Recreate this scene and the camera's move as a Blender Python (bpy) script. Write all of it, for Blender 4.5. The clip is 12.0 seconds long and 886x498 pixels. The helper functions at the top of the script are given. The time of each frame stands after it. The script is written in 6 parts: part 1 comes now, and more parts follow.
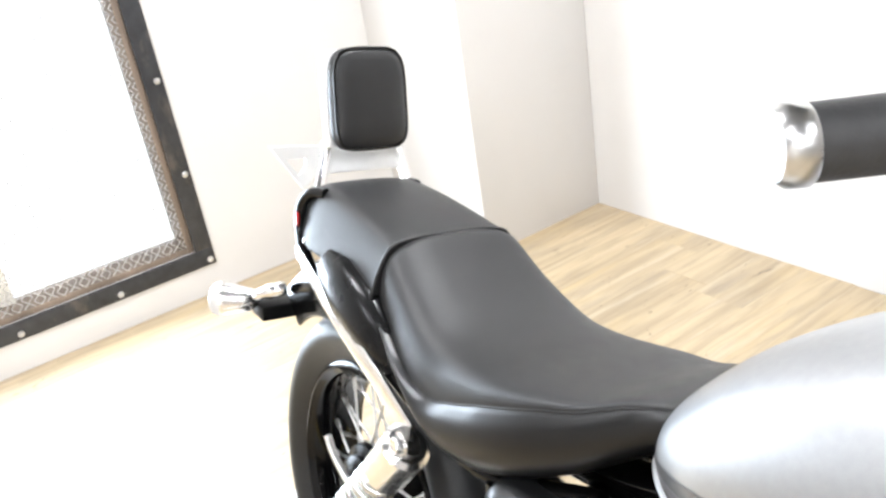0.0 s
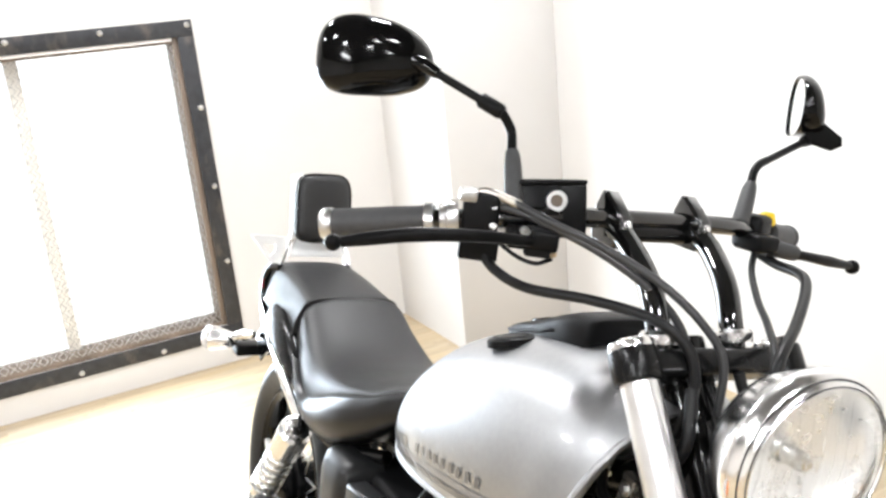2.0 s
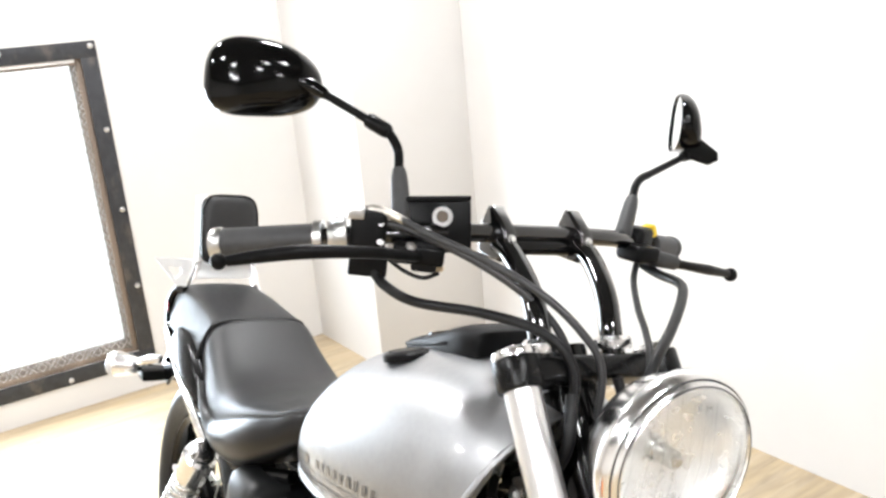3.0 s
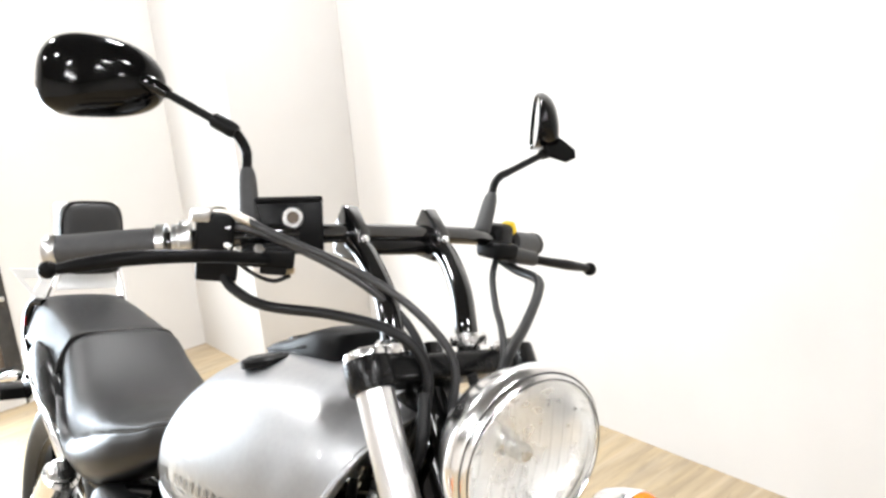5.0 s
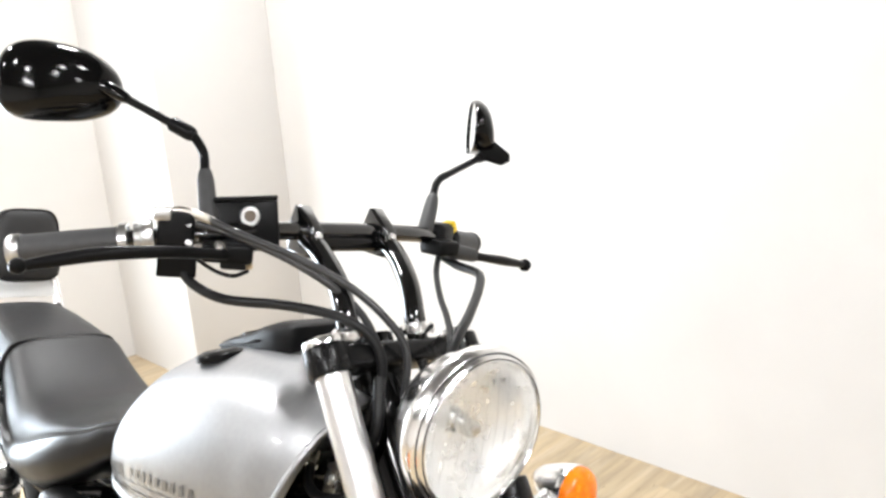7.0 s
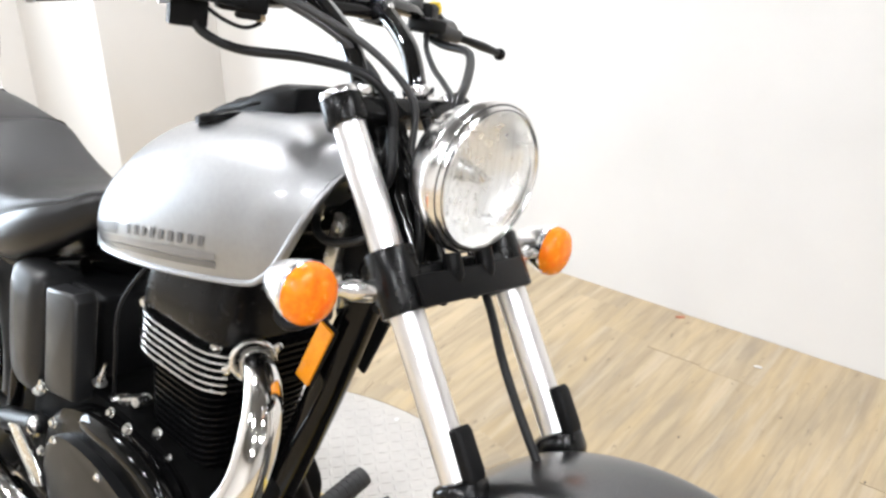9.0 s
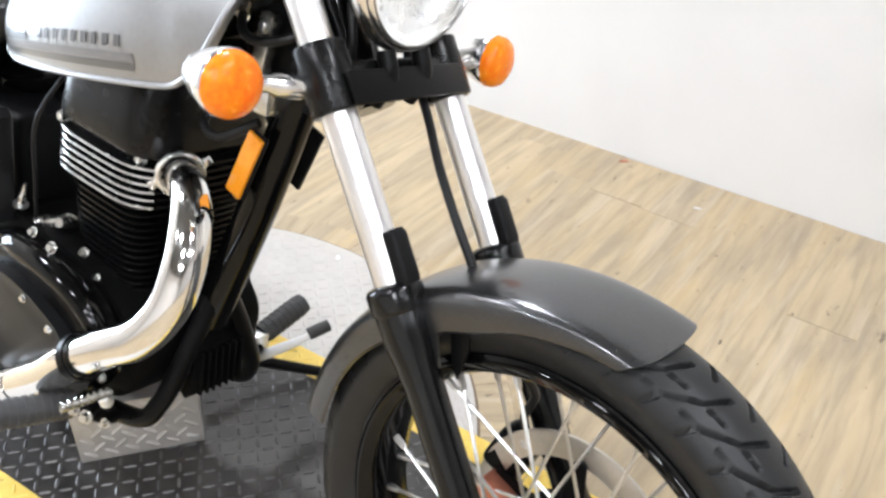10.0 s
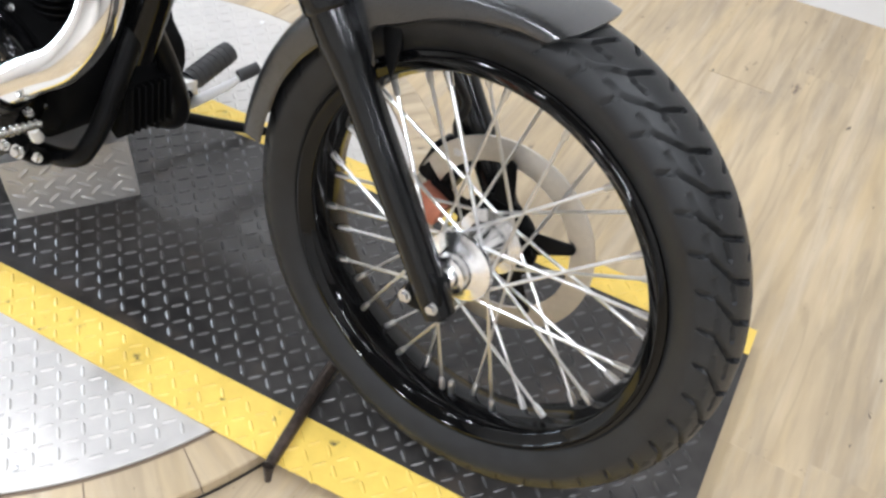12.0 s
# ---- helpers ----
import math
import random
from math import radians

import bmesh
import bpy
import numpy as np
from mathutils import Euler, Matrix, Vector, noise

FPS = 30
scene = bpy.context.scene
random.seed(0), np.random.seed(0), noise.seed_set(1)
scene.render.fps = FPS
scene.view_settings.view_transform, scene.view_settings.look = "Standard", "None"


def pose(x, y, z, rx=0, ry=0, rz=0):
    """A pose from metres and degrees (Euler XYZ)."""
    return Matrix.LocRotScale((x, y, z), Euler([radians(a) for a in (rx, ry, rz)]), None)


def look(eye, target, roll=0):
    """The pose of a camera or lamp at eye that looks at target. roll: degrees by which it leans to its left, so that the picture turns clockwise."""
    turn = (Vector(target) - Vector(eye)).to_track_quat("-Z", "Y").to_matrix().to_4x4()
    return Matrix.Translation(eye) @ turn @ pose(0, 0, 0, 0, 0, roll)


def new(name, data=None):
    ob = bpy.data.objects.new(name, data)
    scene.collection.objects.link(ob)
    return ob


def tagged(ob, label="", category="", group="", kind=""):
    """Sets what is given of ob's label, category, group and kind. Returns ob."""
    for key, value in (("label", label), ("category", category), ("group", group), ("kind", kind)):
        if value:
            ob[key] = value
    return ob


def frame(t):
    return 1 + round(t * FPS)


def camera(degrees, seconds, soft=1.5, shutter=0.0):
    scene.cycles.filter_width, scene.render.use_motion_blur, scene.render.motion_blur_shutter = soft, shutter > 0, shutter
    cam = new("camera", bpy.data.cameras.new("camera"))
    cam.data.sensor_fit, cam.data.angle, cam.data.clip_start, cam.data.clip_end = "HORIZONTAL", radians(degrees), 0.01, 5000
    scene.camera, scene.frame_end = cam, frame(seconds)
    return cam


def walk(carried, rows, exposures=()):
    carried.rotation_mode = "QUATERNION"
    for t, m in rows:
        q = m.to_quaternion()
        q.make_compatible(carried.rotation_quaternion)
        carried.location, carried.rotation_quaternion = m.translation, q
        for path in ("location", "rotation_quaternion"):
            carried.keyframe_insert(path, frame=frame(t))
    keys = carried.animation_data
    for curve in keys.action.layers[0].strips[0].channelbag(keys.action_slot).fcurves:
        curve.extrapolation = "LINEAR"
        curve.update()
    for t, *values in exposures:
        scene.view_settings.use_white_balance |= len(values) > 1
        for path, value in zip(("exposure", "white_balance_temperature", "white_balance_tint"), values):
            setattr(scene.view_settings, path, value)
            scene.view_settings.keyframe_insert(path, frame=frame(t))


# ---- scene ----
cam = camera(55.0, 12.0, soft=2.7)
PATH = [
    (0, (1.003, -0.463, 1.226), (-0.627, 0.314, 0.366), -9.5),
    (0.5, (1.297, -0.556, 1.298), (-0.418, 0.158, 0.556), -9.5),
    (1, (1.509, -0.485, 1.31), (-0.278, 0.111, 0.639), -5.5),
    (1.5, (1.639, -0.419, 1.316), (-0.18, 0.152, 0.713), -5.2),
    (2, (1.673, -0.404, 1.322), (-0.118, 0.283, 0.754), -5.6),
    (2.5, (1.698, -0.401, 1.326), (-0.072, 0.359, 0.788), -5.1),
    (3, (1.71, -0.377, 1.321), (-0.015, 0.477, 0.78), -5.4),
    (3.2, (1.714, -0.368, 1.318), (0.013, 0.524, 0.762), -5.5),
    (5, (1.727, -0.332, 1.311), (0.126, 0.73, 0.755), -4.9),
    (5.5, (1.731, -0.298, 1.305), (0.151, 0.79, 0.738), -5.2),
    (6, (1.741, -0.265, 1.3), (0.169, 0.83, 0.726), -6.3),
    (6.5, (1.763, -0.284, 1.304), (0.181, 0.809, 0.755), -7.0),
    (6.7, (1.768, -0.324, 1.314), (0.217, 0.829, 0.799), -5.6),
    (8.3, (1.763, -0.576, 1.294), (0.41, 0.731, 0.616), -1.6),
    (8.5, (1.758, -0.57, 1.279), (0.426, 0.731, 0.548), -1.2),
    (9, (1.756, -0.558, 1.241), (0.503, 0.73, 0.363), 0.1),
    (9.5, (1.762, -0.556, 1.206), (0.581, 0.714, 0.209), 0.9),
    (10, (1.77, -0.551, 1.163), (0.717, 0.707, 0.019), 2.5),
    (10.5, (1.785, -0.564, 1.118), (0.86, 0.666, -0.159), 3.9),
    (11, (1.809, -0.596, 1.076), (0.986, 0.594, -0.304), 4.4),
    (11.5, (1.828, -0.623, 1.054), (1.062, 0.561, -0.364), 5.6),
    (12, (1.834, -0.633, 1.08), (1.094, 0.526, -0.372), 5.6),
]
walk(cam, [(t, look(eye, target, roll)) for t, eye, target, roll in PATH], [(0.0, 0.08, 6050, 10), (1.0, 0.0, 6100, 10), (6.7, -0.05, 6250, 10), (8.5, -0.08, 6150, 10), (9.5, -0.08, 6000, 10), (12.0, -0.15, 5780, 10)])

# ---- daylight and lamps ----
world = bpy.data.worlds.new("world")
scene.world = world
world.use_nodes = True
_wn = world.node_tree.nodes
_sky = _wn.new("ShaderNodeTexSky")
_sky.sky_type, _sky.sun_disc = "NISHITA", False
_sky.sun_elevation, _sky.sun_rotation = radians(40), radians(200)
world.node_tree.links.new(_sky.outputs[0], _wn["Background"].inputs[0])
_wn["Background"].inputs[1].default_value = 0.15

ROOM = pose(0, 0, 0, 0, 0, 6.3)          # the room stands askew to the ramp
FLOOR_Z, CEIL_Z = -0.03, 2.75
E_WIN, E_FAR, N_WALL, S_WALL = -1.68, 6.2, 1.405, -4.8


def area_lamp(name, m, sx, sy, watts, colour=(1, 1, 1), shape="RECTANGLE"):
    data = bpy.data.lights.new(name, "AREA")
    data.shape, data.size, data.size_y, data.energy, data.color = shape, sx, sy, watts, colour
    ob = new(name, data)
    ob.matrix_world = m
    return ob


# ---- materials ----
def mat(name, colour, rough=0.5, metal=0.0, coat=0.0, var=0.12, scale=30.0, bump=0.0, bump_scale=200.0, rvar=0.1, transmission=0.0, ior=1.45, emit=0.0, stretch=None, random=0.0, spec=0.5, colour2=None):
    m = bpy.data.materials.new(name)
    m.use_nodes = True
    nt = m.node_tree
    b = nt.nodes["Principled BSDF"]
    b.inputs["Metallic"].default_value = metal
    b.inputs["Coat Weight"].default_value = coat
    b.inputs["Coat Roughness"].default_value = 0.04
    b.inputs["Transmission Weight"].default_value = transmission
    b.inputs["IOR"].default_value = ior
    b.inputs["Specular IOR Level"].default_value = spec
    tc = nt.nodes.new("ShaderNodeTexCoord")
    src = tc.outputs["Object"]
    if stretch:
        mp = nt.nodes.new("ShaderNodeMapping")
        mp.inputs["Scale"].default_value = stretch
        nt.links.new(src, mp.inputs[0])
        src = mp.outputs[0]
    n1 = nt.nodes.new("ShaderNodeTexNoise")
    n1.inputs["Scale"].default_value, n1.inputs["Detail"].default_value = scale, 8
    nt.links.new(src, n1.inputs["Vector"])
    n2 = nt.nodes.new("ShaderNodeTexNoise")
    n2.inputs["Scale"].default_value, n2.inputs["Detail"].default_value = scale * 0.13, 3
    nt.links.new(src, n2.inputs["Vector"])
    mix = nt.nodes.new("ShaderNodeMath")
    mix.operation = "ADD"
    nt.links.new(n1.outputs[0], mix.inputs[0])
    nt.links.new(n2.outputs[0], mix.inputs[1])
    last = mix.outputs[0]
    if random:
        oi = nt.nodes.new("ShaderNodeObjectInfo")
        mr = nt.nodes.new("ShaderNodeMath")
        mr.operation = "MULTIPLY_ADD"
        mr.inputs[1].default_value = random
        nt.links.new(oi.outputs["Random"], mr.inputs[0])
        nt.links.new(last, mr.inputs[2])
        last = mr.outputs[0]
    ramp = nt.nodes.new("ShaderNodeMapRange")
    ramp.inputs["From Min"].default_value, ramp.inputs["From Max"].default_value = 0.6, 1.4 + random
    nt.links.new(last, ramp.inputs["Value"])
    cm = nt.nodes.new("ShaderNodeMix")
    cm.data_type = "RGBA"
    hi = colour2 or tuple(min(1, c * (1 + var)) for c in colour)
    lo = colour if colour2 else tuple(c * (1 - var) for c in colour)
    cm.inputs[6].default_value, cm.inputs[7].default_value = (*lo, 1), (*hi, 1)
    nt.links.new(ramp.outputs[0], cm.inputs[0])
    nt.links.new(cm.outputs[2], b.inputs["Base Color"])
    rr = nt.nodes.new("ShaderNodeMapRange")
    rr.inputs["To Min"].default_value, rr.inputs["To Max"].default_value = max(0.01, rough * (1 - rvar * 2)), min(1, rough * (1 + rvar * 2))
    nt.links.new(n1.outputs[0], rr.inputs["Value"])
    nt.links.new(rr.outputs[0], b.inputs["Roughness"])
    if bump:
        nb = nt.nodes.new("ShaderNodeTexNoise")
        nb.inputs["Scale"].default_value, nb.inputs["Detail"].default_value = bump_scale, 4
        nt.links.new(src, nb.inputs["Vector"])
        bp = nt.nodes.new("ShaderNodeBump")
        bp.inputs["Strength"].default_value, bp.inputs["Distance"].default_value = bump, 0.001
        nt.links.new(nb.outputs[0], bp.inputs["Height"])
        nt.links.new(bp.outputs[0], b.inputs["Normal"])
    if emit:
        nt.links.new(cm.outputs[2], b.inputs["Emission Color"])
        b.inputs["Emission Strength"].default_value = emit
    return m


SILVER = mat("silver_paint", (0.355, 0.358, 0.364), 0.44, 0.82, 0.5, var=0.06, scale=900, rvar=0.1)
GREY_PAINT = mat("dark_grey_paint", (0.100, 0.101, 0.104), 0.28, 0.92, 0.30, var=0.03, scale=800, rvar=0.05)
VINYL = mat("black_vinyl", (0.020, 0.020, 0.0206), 0.42, var=0.15, scale=60, bump=0.35, bump_scale=900)
TYRE = mat("tyre_rubber", (0.0145, 0.0149, 0.0155), 0.42, var=0.4, scale=40, bump=0.35, bump_scale=500, spec=0.42)
GLOSS = mat("black_gloss_paint", (0.0025, 0.0025, 0.0025), 0.10, 0.0, 0.0, var=0.2, scale=20, spec=0.32)
RIM_BLACK = mat("black_rim_lacquer", (0.0025, 0.0025, 0.0026), 0.07, 0.0, 0.0, var=0.2, scale=20, spec=0.30)
PANEL = mat("satin_black_panel", (0.011, 0.0112, 0.0118), 0.36, var=0.15, scale=60, bump=0.08, bump_scale=600, spec=0.5)
PIANO = mat("black_lacquer", (0.003, 0.003, 0.003), 0.10, 0.0, 1.0, var=0.2, scale=20, spec=0.5)
SATIN = mat("black_satin_paint", (0.005, 0.005, 0.0052), 0.30, 0.0, var=0.3, scale=50, bump=0.15, bump_scale=600, spec=0.12)
ENGINE = mat("black_engine_enamel", (0.004, 0.004, 0.0042), 0.22, 0.0, 0.0, var=0.35, scale=40, bump=0.2, bump_scale=300, spec=0.12)
CHROME = mat("chrome", (0.93, 0.925, 0.92), 0.20, 1.0, var=0.04, scale=30, rvar=0.35)
TUBE = mat("fork_chrome", (0.93, 0.925, 0.925), 0.33, 1.0, var=0.03, scale=30, rvar=0.1)
PIPE = mat("exhaust_chrome", (0.90, 0.885, 0.86), 0.09, 1.0, var=0.05, scale=18, rvar=0.3)
MATT = mat("matt_black_paint", (0.0035, 0.0035, 0.0036), 0.6, var=0.3, scale=40, spec=0.06)
ALLOY = mat("machined_alloy", (0.72, 0.72, 0.70), 0.26, 1.0, var=0.08, scale=80)
ALLOY_LIGHT = mat("bright_cast_alloy", (0.93, 0.93, 0.92), 0.34, 0.15, var=0.05, scale=60)
ZINC = mat("zinc_plated_steel", (0.69, 0.69, 0.685), 0.30, 1.0, var=0.15, scale=150)
STEEL = mat("brushed_steel", (0.56, 0.53, 0.48), 0.36, 1.0, var=0.1, scale=120)
PLASTIC = mat("black_plastic", (0.007, 0.007, 0.0075), 0.45, var=0.2, scale=80, bump=0.2, bump_scale=700, spec=0.14)
RUBBER = mat("grip_rubber", (0.046, 0.046, 0.0468), 0.5, var=0.2, scale=120, bump=0.3, bump_scale=400, spec=0.4)
CABLE = mat("cable_sheath", (0.008, 0.008, 0.0085), 0.40, var=0.2, scale=60, spec=0.3)
CABLE_GREY = mat("worn_cable_sheath", (0.030, 0.030, 0.031), 0.34, var=0.25, scale=60, spec=0.5)
AMBER = mat("amber_lens", (1.0, 0.10, 0.001), 0.26, 0.0, 0.15, colour2=(1.0, 0.36, 0.010), scale=95, transmission=0.06, bump=1.0, bump_scale=80, spec=0.3)
AMBER_FLAT = mat("amber_reflector", (0.95, 0.32, 0.008), 0.22, 0.0, 0.6, var=0.2, scale=300)
RED_LENS = mat("red_lens", (0.5, 0.02, 0.02), 0.12, 0.0, 0.6, transmission=0.3)
CLEAR = mat("clear_lens", (0.98, 0.98, 0.97), 0.02, 0.0, var=0.01, transmission=0.97, ior=1.2, rvar=0.0)
FROSTED = mat("frosted_clear_lens", (0.86, 0.85, 0.84), 0.22, 0.0, 0.3, var=0.12, scale=90, transmission=0.45, ior=1.3, bump=0.4, bump_scale=90)
GLASS = mat("window_glass", (0.97, 0.98, 0.98), 0.02, 0.0, var=0.01, transmission=1.0, ior=1.2)
MIRROR = mat("mirror_glass", (0.9, 0.9, 0.9), 0.02, 1.0, var=0.01)
REFLECTOR = mat("lamp_reflector", (0.88, 0.88, 0.875), 0.28, 0.80, var=0.05, scale=60)
TAN = mat("tan_float", (0.13, 0.10, 0.075), 0.3)
TAN_CLIP = mat("tan_connector", (0.55, 0.44, 0.28), 0.5)
SKIRT = mat("glossy_black_vinyl", (0.0045, 0.0045, 0.0048), 0.30, var=0.15, scale=40, bump=0.2, bump_scale=700, spec=0.55)
YOKE_BLACK = mat("black_powder_coat", (0.006, 0.006, 0.0062), 0.26, var=0.2, scale=50, bump=0.05, bump_scale=500, spec=0.26)
LEG_BLACK = mat("black_leg_paint", (0.004, 0.004, 0.0042), 0.20, var=0.2, scale=50, bump=0.05, bump_scale=400, spec=0.45)
GREASY = mat("greasy_rusted_steel", (0.055, 0.042, 0.034), 0.34, 0.5, var=0.85, scale=150, bump=1.0, bump_scale=160)
COPPER = mat("copper_paste", (0.50, 0.19, 0.12), 0.5, 0.2, var=0.25, scale=120)
YELLOW_TAG = mat("yellow_plastic", (0.85, 0.6, 0.03), 0.4)
INK = mat("dark_grey_decal", (0.11, 0.11, 0.115), 0.35, 0.3, 0.5, var=0.05)
INK_LIGHT = mat("mid_grey_decal", (0.20, 0.20, 0.21), 0.35, 0.3, 0.5, var=0.05)
WALL = mat("white_wall_paint", (0.665, 0.652, 0.635), 0.6, var=0.025, scale=6, bump=0.12, bump_scale=180)
# wall colour darkened to stand for a poorly lit far wall
DARKENED_WALL = mat("darkened_wall", (0.55, 0.535, 0.52), 0.7, var=0.2, scale=4)
SIDE_WALL = mat("cream_wall_paint", (0.78, 0.76, 0.74), 0.7, var=0.05, scale=4)
CEILING = mat("dark_ceiling_paint", (0.10, 0.098, 0.095), 0.8, var=0.03, scale=5)
FRAME_STEEL = mat("dark_steel_bar", (0.045, 0.046, 0.05), 0.45, 0.4, var=0.35, scale=35, bump=0.3, bump_scale=120)
MESH_STEEL = mat("galvanised_mesh", (0.50, 0.485, 0.465), 0.5, 0.3, var=0.1, scale=60)
JAMB = mat("brown_wood", (0.20, 0.155, 0.12), 0.6, var=0.55, scale=14, stretch=(1, 1, 0.12), bump=0.5, bump_scale=60)
# mullion wood, with the window's glare put into its pale colour
STUD = mat("glare_paled_wood", (0.95, 0.90, 0.83), 0.6, var=0.15, scale=14, stretch=(1, 1, 0.1))
ALU_PLATE = mat("aluminium_tread_plate", (0.50, 0.478, 0.45), 0.46, 0.35, var=0.12, scale=45, rvar=0.25, bump=0.1, bump_scale=400)
DARK_PLATE = mat("worn_black_tread_plate", (0.040, 0.037, 0.0345), 0.42, 0.3, var=0.55, scale=26, rvar=0.25, bump=0.25, bump_scale=250)
YELLOW = mat("yellow_tread_paint", (0.70, 0.50, 0.10), 0.42, var=0.14, scale=35, bump=0.2, bump_scale=250)
RUST = mat("bare_black_steel", (0.035, 0.03, 0.027), 0.45, 0.6, var=0.5, scale=70, bump=0.5, bump_scale=150)


def plank_material(name, base, dark, along):
    """Oak planks: long grain, cathedral streaks and a few knots, each plank its own tone."""
    m = mat(name, base, 0.42, var=0.2, scale=5, stretch=along, random=0.10, colour2=dark, bump=0.25, bump_scale=60, rvar=0.15)
    nt = m.node_tree
    b = nt.nodes["Principled BSDF"]
    old = b.inputs["Base Color"].links[0].from_socket
    tc = [n for n in nt.nodes if n.type == "MAPPING"][0]
    oi = nt.nodes.new("ShaderNodeObjectInfo")
    off = nt.nodes.new("ShaderNodeVectorMath")
    off.operation = "ADD"
    sc = nt.nodes.new("ShaderNodeVectorMath")
    sc.operation = "SCALE"
    sc.inputs[0].default_value = (7.0, 3.0, 0.0)
    nt.links.new(oi.outputs["Random"], sc.inputs["Scale"])
    nt.links.new(tc.outputs[0], off.inputs[0])
    nt.links.new(sc.outputs[0], off.inputs[1])
    for n in nt.nodes:
        if n.type == "TEX_NOISE":
            nt.links.new(off.outputs[0], n.inputs["Vector"])
    wave = nt.nodes.new("ShaderNodeTexWave")
    wave.wave_type, wave.bands_direction = "BANDS", "Y"
    wave.inputs["Scale"].default_value, wave.inputs["Distortion"].default_value, wave.inputs["Detail"].default_value = 1.1, 14.0, 5
    wave.inputs["Detail Scale"].default_value = 1.6
    nt.links.new(off.outputs[0], wave.inputs["Vector"])
    mr = nt.nodes.new("ShaderNodeMapRange")
    mr.inputs["From Min"].default_value, mr.inputs["From Max"].default_value = 0.70, 1.0
    mr.inputs["To Max"].default_value = 0.20
    nt.links.new(wave.outputs["Fac"], mr.inputs["Value"])
    mx = nt.nodes.new("ShaderNodeMix")
    mx.data_type = "RGBA"
    mx.inputs[7].default_value = tuple(c * 0.62 for c in dark) + (1,)
    nt.links.new(mr.outputs[0], mx.inputs[0])
    nt.links.new(old, mx.inputs[6])
    nt.links.new(mx.outputs[2], b.inputs["Base Color"])
    return m


PLANK = plank_material("oak_plank", (0.530, 0.420, 0.265), (0.290, 0.228, 0.152), (0.8, 7.0, 1.0))


def flecked(m, colour, scale, above, soft, stretch=(1, 1, 1), strength=1.0):
    """Lays sparse flecks of dirt or wear over a material's colour."""
    nt = m.node_tree
    b = nt.nodes["Principled BSDF"]
    old = b.inputs["Base Color"].links[0].from_socket
    tc = nt.nodes.new("ShaderNodeTexCoord")
    mp = nt.nodes.new("ShaderNodeMapping")
    mp.inputs["Scale"].default_value = stretch
    n = nt.nodes.new("ShaderNodeTexNoise")
    n.inputs["Scale"].default_value, n.inputs["Detail"].default_value, n.inputs["Roughness"].default_value = scale, 7, 0.65
    nt.links.new(tc.outputs["Object"], mp.inputs[0])
    oi = nt.nodes.new("ShaderNodeObjectInfo")
    sc = nt.nodes.new("ShaderNodeVectorMath")
    sc.operation = "SCALE"
    sc.inputs[0].default_value = (31.0, 17.0, 5.0)
    nt.links.new(oi.outputs["Random"], sc.inputs["Scale"])
    nt.links.new(sc.outputs[0], mp.inputs["Location"])
    nt.links.new(mp.outputs[0], n.inputs["Vector"])
    mr = nt.nodes.new("ShaderNodeMapRange")
    mr.inputs["From Min"].default_value, mr.inputs["From Max"].default_value = above, above + soft
    mr.inputs["To Max"].default_value = strength
    nt.links.new(n.outputs[0], mr.inputs["Value"])
    mx = nt.nodes.new("ShaderNodeMix")
    mx.data_type = "RGBA"
    mx.inputs[7].default_value = (*colour, 1)
    nt.links.new(mr.outputs[0], mx.inputs[0])
    nt.links.new(old, mx.inputs[6])
    nt.links.new(mx.outputs[2], b.inputs["Base Color"])
    return m


flecked(PLANK, (0.235, 0.202, 0.165), 3.2, 0.49, 0.20, (0.7, 3.6, 1), 0.50)
flecked(PLANK, (0.20, 0.165, 0.125), 9.0, 0.53, 0.14, (0.5, 4.0, 1), 0.22)
flecked(PLANK, (0.50, 0.375, 0.20), 3.0, 0.50, 0.18, (0.6, 3.4, 1), 0.50)
flecked(PLANK, (0.52, 0.44, 0.33), 4.2, 0.54, 0.12, (0.4, 5.0, 1), 0.45)
flecked(PLANK, (0.15, 0.115, 0.085), 9.0, 0.66, 0.08, (1.0, 2.6, 1))
flecked(PLANK, (0.075, 0.058, 0.045), 24.0, 0.665, 0.03, (1.0, 2.2, 1))
flecked(FRAME_STEEL, (0.15, 0.130, 0.110), 14.0, 0.54, 0.12, (1, 1, 0.5), 0.55)
flecked(YELLOW, (0.05, 0.04, 0.03), 34.0, 0.62, 0.10)
flecked(DARK_PLATE, (0.085, 0.066, 0.052), 7.0, 0.55, 0.20)
LUG = mat("worn_lug_steel", (0.095, 0.093, 0.091), 0.36, 0.6, var=0.5, scale=60)
flecked(WALL, (0.63, 0.612, 0.59), 1.6, 0.50, 0.30, (1, 1, 1), 0.6)
RIM_WOOD = mat("oak_edging", (0.16, 0.115, 0.075), 0.6, var=0.25, scale=12, bump=0.2, bump_scale=60)


# ---- mesh helpers ----
def part(name, bm, material, parent=None, label="", m=None, smooth=40, kind=""):
    """Links a bmesh as one mesh object under a thing or a part."""
    bmesh.ops.recalc_face_normals(bm, faces=bm.faces)
    me = bpy.data.meshes.new(name)
    bm.to_mesh(me)
    bm.free()
    if smooth:
        me.polygons.foreach_set("use_smooth", [True] * len(me.polygons))
        me.set_sharp_from_angle(angle=radians(smooth))
    me.materials.append(material)
    ob = new(name, me)
    if parent:
        ob.parent = parent
    if m is not None:
        ob.matrix_basis = m
    return tagged(ob, label=label, kind=kind)


def thing(name, label, category, m=None, group="", kind=""):
    ob = new(name)
    ob.empty_display_size = 0.05
    if m is not None:
        ob.matrix_basis = m
    return tagged(ob, label, category, group, kind)


